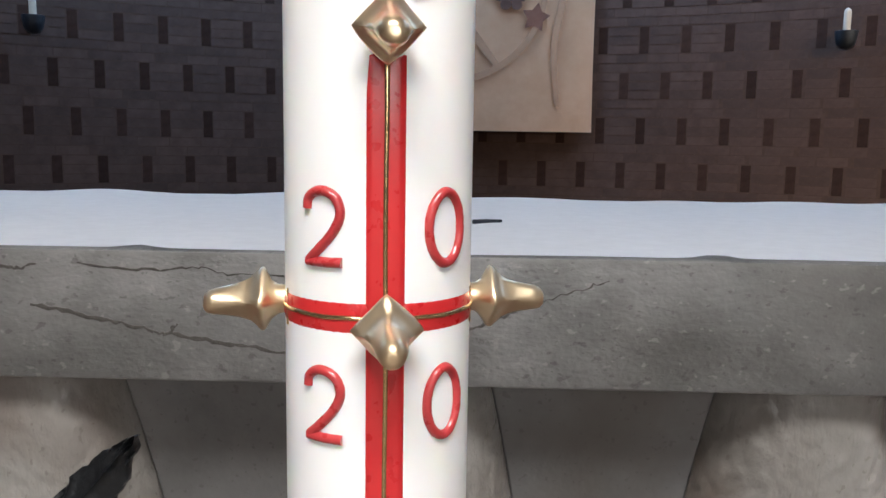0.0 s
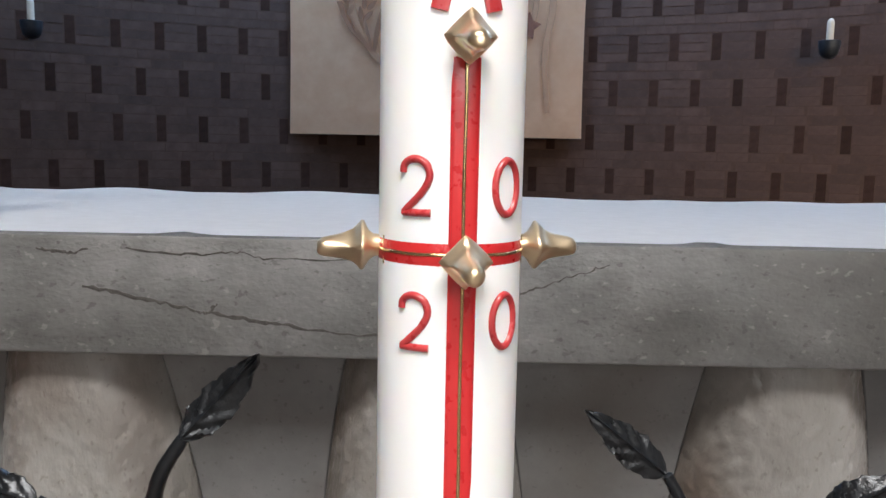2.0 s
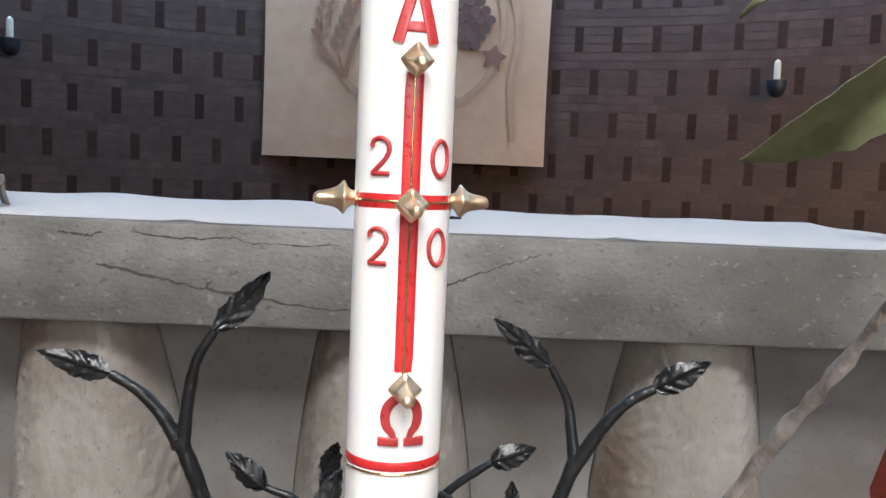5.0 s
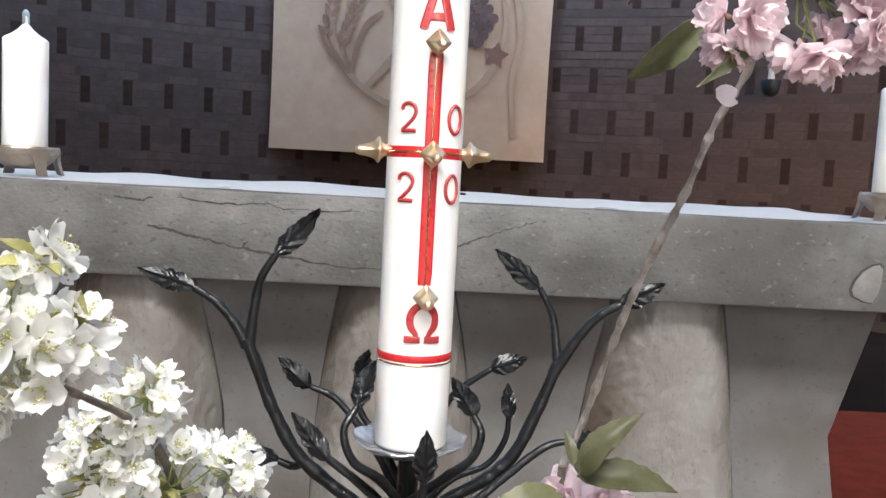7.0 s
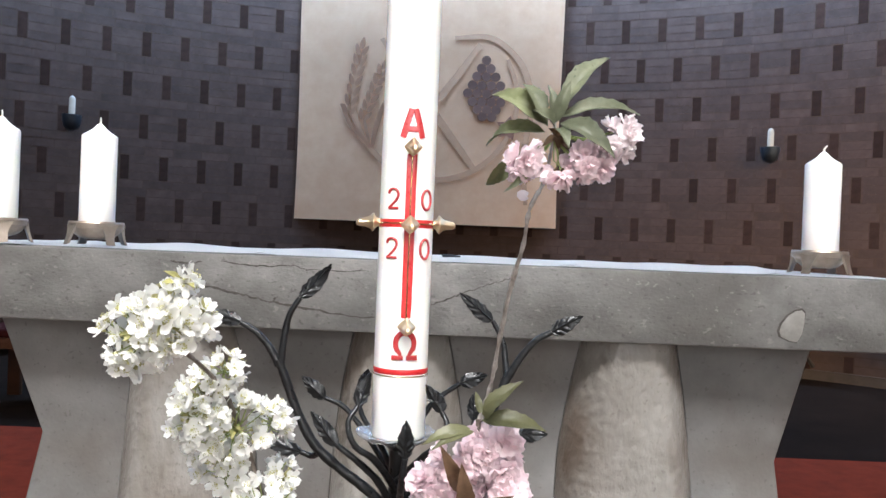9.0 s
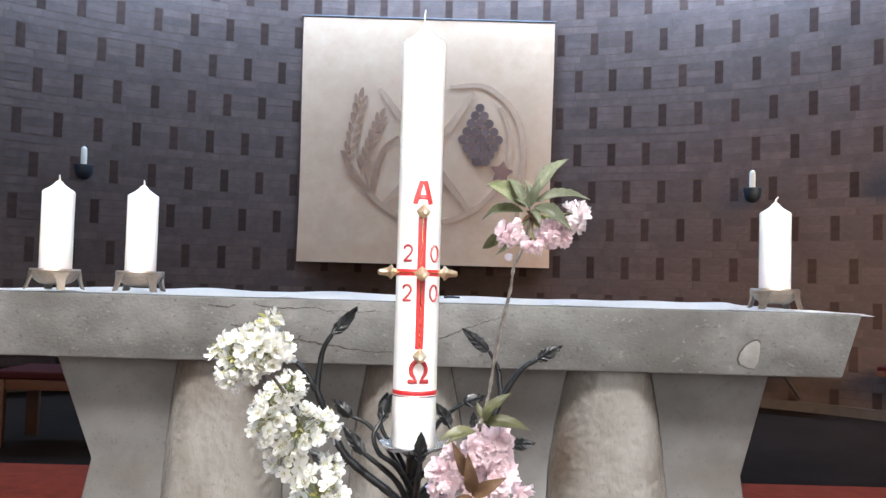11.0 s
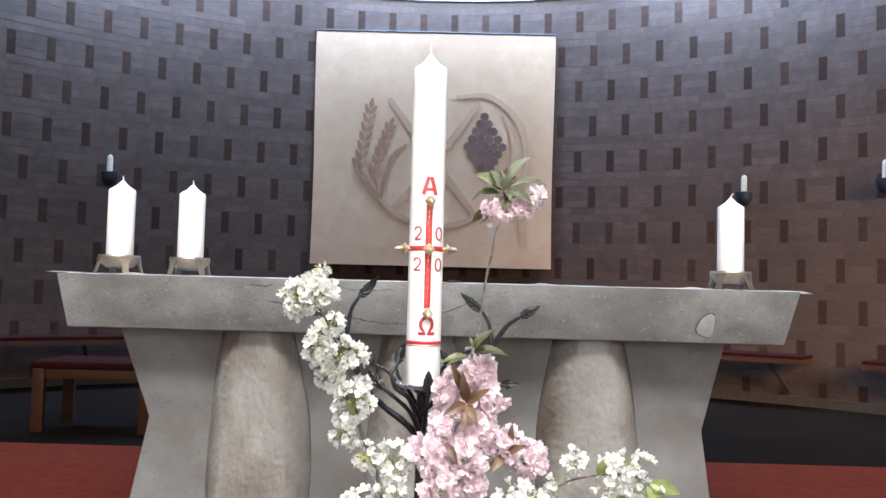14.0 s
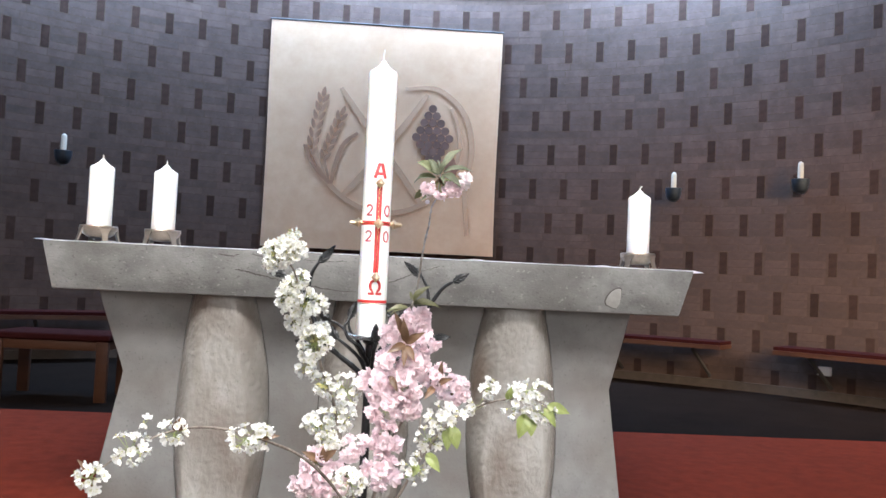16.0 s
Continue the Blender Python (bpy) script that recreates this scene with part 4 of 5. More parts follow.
ribbon([(-0.455, 2.53), (-0.60, 2.40), (-0.68, 2.18), (-0.72, 1.95)], 0.022, 0.026, "blade", APPLIQUE, "brown felt wheat blade")
for _n, _z, _o in ((1, 2.845, 0.365), (2, 2.765, 0.365), (3, 2.685, 0.37), (4, 2.60, 0.375), (5, 2.52, 0.378), (4, 2.44, 0.38), (3, 2.365, 0.385), (2, 2.295, 0.39)):
    for _k in range(_n):
        _x = _o + (_k - (_n - 1) / 2) * 0.092
        part("grape", lathe([(0.046, 0.0), (0.046, 0.0010), (0.0, 0.0012)], 16), GRAPE, banner, smooth=20).matrix_basis = Matrix.Translation((_x, BY - 0.0128, _z)) @ Matrix.Rotation(radians(90), 4, "X")
_star = [(0.60 + (0.125 if i % 2 == 0 else 0.07) * math.cos(radians(80 + i * 36)), 2.19 + (0.125 if i % 2 == 0 else 0.07) * math.sin(radians(80 + i * 36))) for i in range(10)]
patch(_star, "vine_leaf", VINE_RED, "rust-red felt vine leaf")

# ---- wall candles ----
for _d, _z in ((-34.0, 2.05), (32.1, 2.02), (44.6, 2.07)):
    _p = apse(_d, APSE_R - 0.15, _z)
    wc = thing("wall_candle", "ivory candle in a dark metal cup on the brick wall", "wall candle", _p - Vector((0, 0, 0.025)), "wall candles")
    wc.rotation_euler = (0, 0, -radians(_d))
    part("cup", lathe([(0.0, -0.135), (0.040, -0.125), (0.064, -0.10), (0.077, -0.045), (0.081, 0.0), (0.074, 0.002), (0.069, -0.04), (0.0, -0.05)], 28), DARK_METAL, wc, "dark metal cup")
    bm = bmesh.new()
    tube(bm, smooth_line([(0, 0.04, -0.12), (0, 0.10, -0.11), (0, 0.155, -0.06)], 5), 0.014, 0.014, 8, normal=(1, 0, 0))
    part("bracket", bm, DARK_METAL, wc)
    part("candle", lathe([(0.0, -0.055), (0.026, -0.055), (0.026, 0.14), (0.021, 0.156), (0.008, 0.167), (0.0, 0.171)], 24), WAX_OLD, wc, "slim ivory candle")

# ---- benches ----


def wall_bench(a0, a1, label):
    b = thing("wall_bench", label, "bench", (0, 0, 0), "benches along the curved wall")
    n = max(8, int((a1 - a0)))
    r0, r1 = APSE_R - 0.44, APSE_R - 0.04
    part("seat", ring_sector(r0, r1, 0.405, 0.445, a0, a1, n), WOOD, b, "varnished wooden seat board")
    part("cushion", ring_sector(r0 + 0.006, r1 - 0.01, 0.446, 0.478, a0 + 0.05, a1 - 0.05, n), SEAT_RED, b, "thin dark red seat pad")
    d = a0 + 3
    while d < a1 - 1:
        bm = bmesh.new()
        tube(bm, [apse(d, r0 + 0.10, 0.405), apse(d + 1.2, r1 - 0.02, 0.12)], 0.02, 0.02, 6)
        part("strut", bm, BLACK_WOOD, b)
        d += 9
    return b


wall_bench(14, 38.2, "curved wooden wall bench with a dark red pad")
wall_bench(43.4, 72, "curved wooden wall bench with a dark red pad")
wall_bench(-66, -28.0, "curved wooden wall bench with a dark red pad")
sb = thing("upholstered_bench", "low wooden bench with a dark red padded seat on the carpet", "bench", (-2.24, 3.62, 0.0))
part("seat_pad", new_box((-0.40, -0.235, 0.407), (0.385, 0.235, 0.455), 0.014, 3), SEAT_RED, sb, "dark red padded seat")
for _y in (-0.21, 0.21):
    part("rail", new_box((-0.31, _y - 0.018, 0.345), (0.30, _y + 0.018, 0.406), 0.004), WOOD, sb)
for _x in (-0.352, 0.342):
    part("rail", new_box((_x - 0.018, -0.188, 0.345), (_x + 0.018, 0.188, 0.406), 0.004), WOOD, sb)
    for _y in (-0.21, 0.21):
        part("leg", new_box((_x - 0.038, _y - 0.020, 0.0), (_x + 0.038, _y + 0.020, 0.4065), 0.004), WOOD, sb)
tagged(part("wall_socket_box", new_box((-0.055, -0.03, -0.04), (0.055, 0.03, 0.04), 0.006), PLASTER), "small white box fixed low on the brick wall", "box").matrix_basis = \
    Matrix.Translation(apse(46.9, APSE_R - 0.042, 0.27)) @ Matrix.Rotation(-radians(46.9), 4, "Z")

# ---- blossom branches in a vase ----
PETAL_WHITE = surface("white_petal", (0.80, 0.798, 0.765), (0.87, 0.868, 0.845), 60, 0.6, 0.15, 300, spread=0.06)
PETAL_PINK = surface("pink_petal", (0.86, 0.695, 0.735), (0.93, 0.835, 0.86), 45, 0.6, 0.2, 300, spread=0.08)
PETAL_PALE = surface("pale_pink_petal", (0.84, 0.75, 0.77), (0.89, 0.84, 0.85), 45, 0.6, 0.2, 300, spread=0.06)
FLOWER_EYE = surface("yellow_green_flower_centre", (0.36, 0.36, 0.13), (0.56, 0.52, 0.27), 200, 0.7, 0.2, 500)
STALK = surface("green_flower_stalk", (0.16, 0.22, 0.06), (0.28, 0.32, 0.11), 80, 0.6, 0.2, 300)
BARK_BROWN = surface("brown_cherry_bark", (0.065, 0.050, 0.040), (0.25, 0.21, 0.175), 90, 0.75, 0.9, 260, stretch=(1, 1, 0.6), dist=0.003)
BARK = surface("grey_cherry_bark", (0.17, 0.150, 0.134), (0.58, 0.545, 0.51), 90, 0.75, 0.9, 260, stretch=(1, 1, 0.6), dist=0.003)
LEAF_GREEN = surface("olive_cherry_leaf", (0.095, 0.10, 0.045), (0.18, 0.182, 0.095), 45, 0.42, 0.25, 260, spread=0.18, dist=0.001)
LEAF_LIGHT = surface("grey_green_cherry_leaf", (0.086, 0.098, 0.058), (0.185, 0.198, 0.132), 45, 0.5, 0.45, 160, spread=0.28, dist=0.0015, gloss=0.35)
# mottled leaf painted lighter to offset the shade under the flowering head
LEAF_LIFTED = surface("shade_lifted_mottled_leaf", (0.16, 0.178, 0.085), (0.31, 0.33, 0.20), 70, 0.5, 0.45, 160, spread=0.12, dist=0.0015, gloss=0.3)
LEAF_FRESH = surface("fresh_green_leaf", (0.165, 0.205, 0.055), (0.265, 0.305, 0.105), 45, 0.45, 0.25, 260, spread=0.15, dist=0.001)
SEPAL = surface("olive_bud_scale", (0.17, 0.165, 0.05), (0.29, 0.27, 0.10), 60, 0.55, 0.25, 260, spread=0.25, dist=0.001)
LEAF_BRONZE = surface("bronze_young_leaf", (0.12, 0.065, 0.038), (0.21, 0.125, 0.07), 45, 0.45, 0.25, 260, spread=0.2, dist=0.001)
CERAMIC = surface("dark_glazed_ceramic", (0.05, 0.05, 0.052), (0.08, 0.08, 0.083), 10, 0.3, 0.1, 60)
for _m in (PETAL_WHITE, PETAL_PINK, PETAL_PALE, LEAF_LIGHT, LEAF_LIFTED, LEAF_GREEN, LEAF_FRESH, LEAF_BRONZE):
    _nt = _m.node_tree
    _b = _nt.nodes["Principled BSDF"]
    _tr = _nt.nodes.new("ShaderNodeBsdfTranslucent")
    _mx = _nt.nodes.new("ShaderNodeMixShader")
    _mx.inputs[0].default_value = 0.42 if "petal" in _m.name else 0.30
    _nt.links.new(_b.inputs["Base Color"].links[0].from_socket, _tr.inputs[0])
    _nt.links.new(_b.outputs[0], _mx.inputs[1])
    _nt.links.new(_tr.outputs[0], _mx.inputs[2])
    _nt.links.new(_mx.outputs[0], _nt.nodes["Material Output"].inputs[0])


def petal(bm, m, ln, wd, cup, ruffle, seed, mat=0, nl=4, nw=4, notch=0.12):
    """One petal that grows along x in the frame m."""
    rnd = random.Random(seed)
    ph = rnd.uniform(0, 6)
    rows = []
    for i in range(nl + 1):
        t = i / nl
        w = wd * 0.5 * (0.16 + 0.84 * math.sin(math.pi * min(0.97, 0.08 + 0.74 * t)) ** 0.9)
        row = []
        for j in range(nw + 1):
            s = 2 * j / nw - 1
            x = ln * t * (1 - notch * t * (1 - abs(s)) ** 2 * (1 if i == nl else 0)) - ln * 0.13 * t * s * s
            z = cup * ln * (t * t * 0.55 + 0.30 * s * s * t) + ruffle * ln * math.sin(s * 4.1 + ph + t * 3) * t
            row.append(bm.verts.new(m @ Vector((x, w * s, z))))
        rows.append(row)
    for a, b in zip(rows, rows[1:]):
        for j in range(nw):
            f = bm.faces.new((a[j], a[j + 1], b[j + 1], b[j]))
            f.material_index = mat


def white_blossom(seed):
    rnd = random.Random(seed)
    bm = bmesh.new()
    open_ = rnd.uniform(0.1, 1.0)
    for k in range(5):
        m = Matrix.Rotation(math.tau * k / 5 + rnd.uniform(-0.12, 0.12), 4, "Z") @ Matrix.Rotation(-open_ * rnd.uniform(0.5, 1.2), 4, "Y") @ Matrix.Translation((0.0012, 0, 0))
        petal(bm, m, rnd.uniform(0.0108, 0.0136), rnd.uniform(0.0080, 0.0102), rnd.uniform(-0.1, 0.45), 0.08, seed * 9 + k)
    for k in range(11):
        a, tilt, ln = rnd.uniform(0, math.tau), rnd.uniform(0.1, 0.75), rnd.uniform(0.005, 0.008)
        d = Vector((math.cos(a) * math.sin(tilt), math.sin(a) * math.sin(tilt), math.cos(tilt)))
        tip = d * ln
        s = d.orthogonal().normalized() * 0.00022
        q = d.cross(s)
        v = [bm.verts.new(p) for p in (s, q, -s, tip)]
        for f in ((0, 1, 3), (1, 2, 3), (2, 0, 3)):
            bm.faces.new([v[i] for i in f]).material_index = 1
        made = bmesh.ops.create_icosphere(bm, subdivisions=1, radius=0.00062, matrix=Matrix.Translation(tip))
        for f in {f for vv in made["verts"] for f in vv.link_faces}:
            f.material_index = 1
    made = bmesh.ops.create_cone(bm, cap_ends=True, segments=7, radius1=0.0011, radius2=0.0024, depth=0.004, matrix=Matrix.Translation((0, 0, -0.0018)))
    for f in {f for vv in made["verts"] for f in vv.link_faces}:
        f.material_index = 1
    me = bpy.data.meshes.new("blossom")
    bm.to_mesh(me)
    bm.free()
    me.materials.append(PETAL_WHITE)
    me.materials.append(FLOWER_EYE)
    me.shade_smooth()
    return me


def pink_blossom(seed, pale=False):
    rnd = random.Random(seed)
    bm = bmesh.new()
    for whorl, (n, lift, ln) in enumerate(((7, 0.10, 0.0205), (7, 0.45, 0.0192), (6, 0.80, 0.0170), (4, 1.12, 0.0140))):
        for k in range(n):
            m = Matrix.Rotation(math.tau * (k + 0.5 * whorl) / n + rnd.uniform(-0.2, 0.2), 4, "Z") @ Matrix.Rotation(-lift + rnd.uniform(-0.38, 0.38), 4, "Y") @ Matrix.Rotation(rnd.uniform(-0.5, 0.5), 4, "X") @ Matrix.Translation((0.0010, 0, 0.0006 * whorl))
            petal(bm, m, ln * rnd.uniform(0.85, 1.1), ln * rnd.uniform(0.66, 0.88), rnd.uniform(-0.15, 0.4), 0.09, seed * 31 + whorl * 9 + k, nl=4, nw=5, notch=0.2)
    made = bmesh.ops.create_cone(bm, cap_ends=True, segments=7, radius1=0.0012, radius2=0.003, depth=0.007, matrix=Matrix.Translation((0, 0, -0.0032)))
    for f in {f for vv in made["verts"] for f in vv.link_faces}:
        f.material_index = 1
    me = bpy.data.meshes.new("blossom")
    bm.to_mesh(me)
    bm.free()
    me.materials.append(PETAL_PALE if pale else PETAL_PINK)
    me.materials.append(LEAF_BRONZE)
    me.shade_smooth()
    return me


WHITE_SET = [white_blossom(s) for s in range(10)]
PINK_SET = [pink_blossom(s) for s in range(5)]
PALE_SET = [pink_blossom(s + 20, True) for s in range(3)]


def soft_leaf(base, tip, width, normal, material, branch, seed=0, curl=0.12, fold=0.3):
    """A pointed, serrated leaf with a folded midrib, drooping to its tip."""
    base, tip = Vector(base), Vector(tip)
    axis = tip - base
    length = axis.length
    axis.normalize()
    side = axis.cross(Vector(normal)).normalized()
    nor = side.cross(axis).normalized()
    bm = bmesh.new()
    nl, nw = 14, 6
    rows = []
    for i in range(nl + 1):
        t = i / nl
        prof = math.sin(math.pi * t ** 0.8) ** 0.9 * (1 - 0.25 * t) if 0 < t < 1 else 0.0
        w = width * 0.5 * (prof + 0.03 * (1 - t)) * (1 + (0.05 if i % 2 else -0.04))
        row = []
        for j in range(nw + 1):
            s = 2 * j / nw - 1
            h = fold * w * abs(s) + curl * length * (math.sin(math.pi * t) - 0.35 * t) + 0.03 * width * math.sin(t * 15 + s * 3 + seed) * abs(s) + 0.02 * width * math.sin(t * 42 - abs(s) * 6)
            row.append(base + axis * length * t + side * w * s + nor * h)
        rows.append(row)
    top = [[bm.verts.new(p + nor * 0.0002) for p in row] for row in rows]
    bot = [[bm.verts.new(p - nor * 0.0002) for p in row] for row in rows]
    for g, flip in ((top, False), (bot, True)):
        for a, b in zip(g, g[1:]):
            for j in range(nw):
                q = (a[j], a[j + 1], b[j + 1], b[j])
                bm.faces.new(q[::-1] if flip else q)
    for j in (0, nw):
        for i in range(nl):
            bm.faces.new((top[i][j], top[i + 1][j], bot[i + 1][j], bot[i][j]))
    return part("leaf", bm, material, branch, smooth=60)


def cluster(branch, centre, radius, count, meshes, rnd, squash=(1, 1, 1), size=1.0, toward=(0.0, -0.35, 0.1), root=None, shell=0.62, gap=2.0):
    """Blossoms round a point on the twig, each on its own stalk; past gap the side that faces the nave stays bare."""
    c = Vector(centre)
    root = Vector(root) if root is not None else c
    for k in range(count):
        h = 1 - 2 * (k + 0.5) / count
        a = k * 2.39996 + rnd.uniform(-0.4, 0.4)
        r = math.sqrt(max(0.0, 1 - h * h))
        d = Vector((r * math.cos(a), r * math.sin(a), h)) + Vector((rnd.uniform(-0.25, 0.25), rnd.uniform(-0.25, 0.25), rnd.uniform(-0.25, 0.25)))
        d.normalize()
        if -d.y > gap:
            continue
        p = c + Vector((d.x * squash[0], d.y * squash[1], d.z * squash[2])) * radius * rnd.uniform(shell, 1.0)
        face = (d + Vector(toward) + Vector((rnd.uniform(-0.6, 0.6), rnd.uniform(-0.6, 0.6), rnd.uniform(-0.6, 0.6)))).normalized()
        ob = new("blossom", meshes[rnd.randrange(len(meshes))])
        ob.parent = branch
        s = size * rnd.uniform(0.75, 1.15)
        ob.matrix_basis = Matrix.LocRotScale(p, face.to_track_quat("Z", "Y") @ Euler((0, 0, rnd.uniform(0, 6.28))).to_quaternion(), (s, s, s))
        back = p - face * 0.0042 * s
        mid = (root + back) / 2 + Vector((0, 0, -0.004)) - face * 0.004
        part("stalk", tube(bmesh.new(), [root, mid, back], 0.0006, 0.0005, 4), STALK, branch)


VASE = Vector((0.01, -0.42, 0.0))
vase = thing("vase", "dark glazed floor vase holding the blossom branches", "vase", (VASE.x, VASE.y, 0.012))
part("body", lathe([(0.0, 0.0), (0.055, 0.0), (0.075, 0.03), (0.088, 0.12), (0.080, 0.22), (0.060, 0.30), (0.064, 0.34), (0.060, 0.342), (0.055, 0.30), (0.073, 0.2), (0.078, 0.12), (0.06, 0.03), (0.0, 0.02)], 40), CERAMIC, vase)
FOOT = (0.01, -0.42, 0.09)
MOUTH = (0.01, -0.42, 0.33)


def new_branch(label, paths, r0, r1, seed, bark=None, knobs=0.12):
    """A branch standing in the vase: its woody twigs are one part."""
    b = thing("blossom_branch", label, "blossom branch", (0, 0, 0), "blossom branches in the vase")
    for i, path in enumerate(paths):
        bm = bmesh.new()
        tube(bm, smooth_line(path, 9), r0 if i == 0 else r0 * 0.6, r1, 8, 1.0, knobs, seed + i)
        part("twig", bm, bark or BARK_BROWN, b, smooth=60)
    return b


# white cherry, tall, beside the candle
rw = random.Random(5)
w1 = new_branch("tall white cherry blossom branch standing in the vase", [[FOOT, (0.002, -0.42, 0.33), (-0.045, -0.39, 0.52), (-0.075, -0.37, 0.64), (-0.106, -0.37, 0.715), (-0.130, -0.372, 0.800), (-0.150, -0.378, 0.856), (-0.160, -0.402, 0.891), (-0.168, -0.470, 0.928), (-0.186, -0.505, 0.950)]], 0.0046, 0.0017, 3)
for _c, _r, _n, _s, _g in (((-0.193, -0.520, 0.953), 0.031, 34, (1.0, 0.8, 0.92), 0.86), ((-0.171, -0.524, 0.963), 0.027, 26, (1.0, 0.8, 0.95), 0.90), ((-0.149, -0.512, 0.966), 0.014, 7, (1, 0.9, 1), 2), ((-0.203, -0.515, 0.931), 0.016, 7, (1, 0.9, 0.9), 2), ((-0.162, -0.515, 0.994), 0.010, 4, (1, 1, 1), 2),
                           ((-0.1569, -0.400, 0.9065), 0.018, 9, (1.1, 0.9, 1), 2), ((-0.1794, -0.405, 0.8878), 0.020, 12, (0.9, 0.9, 1.1), 2), ((-0.1764, -0.395, 0.8351), 0.020, 11, (1, 0.9, 1), 2), ((-0.1834, -0.405, 0.8615), 0.025, 16, (0.9, 0.9, 1.1), 2), ((-0.1491, -0.388, 0.8495), 0.032, 27, (1, 0.9, 1), 0.86), ((-0.1189, -0.352, 0.8502), 0.023, 14, (1, 0.9, 1), 2), ((-0.1596, -0.375, 0.8049), 0.026, 17, (1, 0.9, 1), 2), ((-0.1085, -0.345, 0.7940), 0.016, 8, (1, 1, 1), 2),
                           ((-0.120, -0.385, 0.765), 0.038, 30, (1, 0.9, 1.05), 0.9), ((-0.134, -0.380, 0.710), 0.025, 13, (1, 0.9, 1), 2), ((-0.098, -0.375, 0.672), 0.024, 10, (1, 0.9, 1), 2), ((-0.050, -0.365, 0.659), 0.035, 18, (1, 0.9, 1.2), 2), ((-0.102, -0.380, 0.586), 0.034, 19, (1, 0.9, 0.9), 2), ((-0.055, -0.370, 0.602), 0.030, 15, (1, 0.9, 1), 2), ((-0.074, -0.400, 0.555), 0.028, 12, (1, 1, 0.9), 2), ((-0.025, -0.43, 0.475), 0.036, 18, (1.1, 1, 1), 2)):
    cluster(w1, _c, _r, round(_n * 1.3), WHITE_SET, rw, _s, gap=_g)
    for _k in range(5 if _g > 1 else 9):
        _d = Vector((rw.uniform(-1, 1), rw.uniform(-1.2, -0.2), rw.uniform(-0.7, 1))).normalized()
        soft_leaf(Vector(_c) + _d * 0.003, Vector(_c) + _d * rw.uniform(0.012, 0.022), 0.007, (0.3, -0.6, 0.7), SEPAL, w1, _k)

# white cherry, low, reaching out to the side
rw = random.Random(8)
w2 = new_branch("low white blossom branch reaching sideways out of the vase", [[FOOT, MOUTH, (-0.04, -0.47, 0.45), (-0.11, -0.55, 0.545), (-0.19, -0.605, 0.592), (-0.28, -0.61, 0.612), (-0.36, -0.60, 0.602), (-0.425, -0.645, 0.575), (-0.485, -0.655, 0.530)]], 0.0036, 0.0016, 13)
for _c, _r, _n, _s in (((-0.490, -0.655, 0.525), 0.028, 13, (1, 1, 1)), ((-0.425, -0.648, 0.575), 0.032, 15, (1.2, 1, 1)), ((-0.402, -0.648, 0.628), 0.010, 2, (1, 1, 1)), ((-0.358, -0.60, 0.598), 0.026, 11, (1, 1, 1)),
                       ((-0.222, -0.61, 0.594), 0.030, 15, (1.2, 1, 0.9)), ((-0.19, -0.605, 0.602), 0.022, 7, (1, 1, 1))):
    cluster(w2, _c, _r, round(_n * 1.25), WHITE_SET, rw, _s)
for _b, _t in (((-0.488, -0.655, 0.53), (-0.515, -0.66, 0.555)), ((-0.36, -0.60, 0.602), (-0.345, -0.61, 0.63)), ((-0.19, -0.605, 0.595), (-0.155, -0.61, 0.602)), ((-0.35, -0.60, 0.602), (-0.335, -0.60, 0.615))):
    soft_leaf(_b, _t, 0.012, (0, -1, 0.3), LEAF_BRONZE, w2, 2)

# white blossom with fresh leaves on the other side
rw = random.Random(21)
w3 = new_branch("white blossom branch with fresh green leaves in the vase", [[FOOT, (0.02, -0.42, 0.33), (0.075, -0.44, 0.44), (0.125, -0.45, 0.535), (0.175, -0.45, 0.605), (0.225, -0.45, 0.640), (0.285, -0.46, 0.665), (0.350, -0.475, 0.672), (0.385, -0.475, 0.660)],
                [(0.125, -0.45, 0.535), (0.118, -0.45, 0.58), (0.120, -0.44, 0.62)]], 0.0036, 0.0015, 23)
for _c, _r, _n, _s in (((0.262, -0.450, 0.690), 0.020, 7, (1, 1, 1.1)), ((0.345, -0.475, 0.690), 0.034, 14, (1.3, 1, 0.7)), ((0.372, -0.475, 0.645), 0.028, 12, (1.2, 1, 0.8)), ((0.318, -0.47, 0.655), 0.022, 6, (1, 1, 1)), ((0.24, -0.45, 0.652), 0.018, 4, (1.3, 1, 1)),
                       ((0.165, -0.45, 0.625), 0.030, 12, (1.2, 1, 0.9)), ((0.140, -0.45, 0.575), 0.028, 11, (1, 1, 1)), ((0.115, -0.45, 0.510), 0.030, 12, (1, 1, 1)), ((0.205, -0.45, 0.635), 0.018, 4, (1, 1, 1))):
    cluster(w3, _c, _r, round(_n * 1.35), WHITE_SET, rw, _s)
for _b, _t, _w in (((0.340, -0.475, 0.640), (0.325, -0.49, 0.590), 0.034), ((0.350, -0.475, 0.630), (0.352, -0.49, 0.595), 0.026), ((0.385, -0.475, 0.660), (0.435, -0.48, 0.645), 0.026), ((0.380, -0.475, 0.655), (0.405, -0.485, 0.615), 0.022), ((0.300, -0.465, 0.668), (0.315, -0.47, 0.70), 0.018),
                   ((0.185, -0.45, 0.605), (0.200, -0.465, 0.558), 0.032), ((0.175, -0.45, 0.60), (0.178, -0.47, 0.555), 0.026), ((0.135, -0.45, 0.545), (0.165, -0.47, 0.51), 0.026), ((0.12, -0.45, 0.52), (0.09, -0.47, 0.495), 0.024)):
    soft_leaf(_b, _t, _w, (0.1, -1, 0.3), LEAF_FRESH, w3, 4)

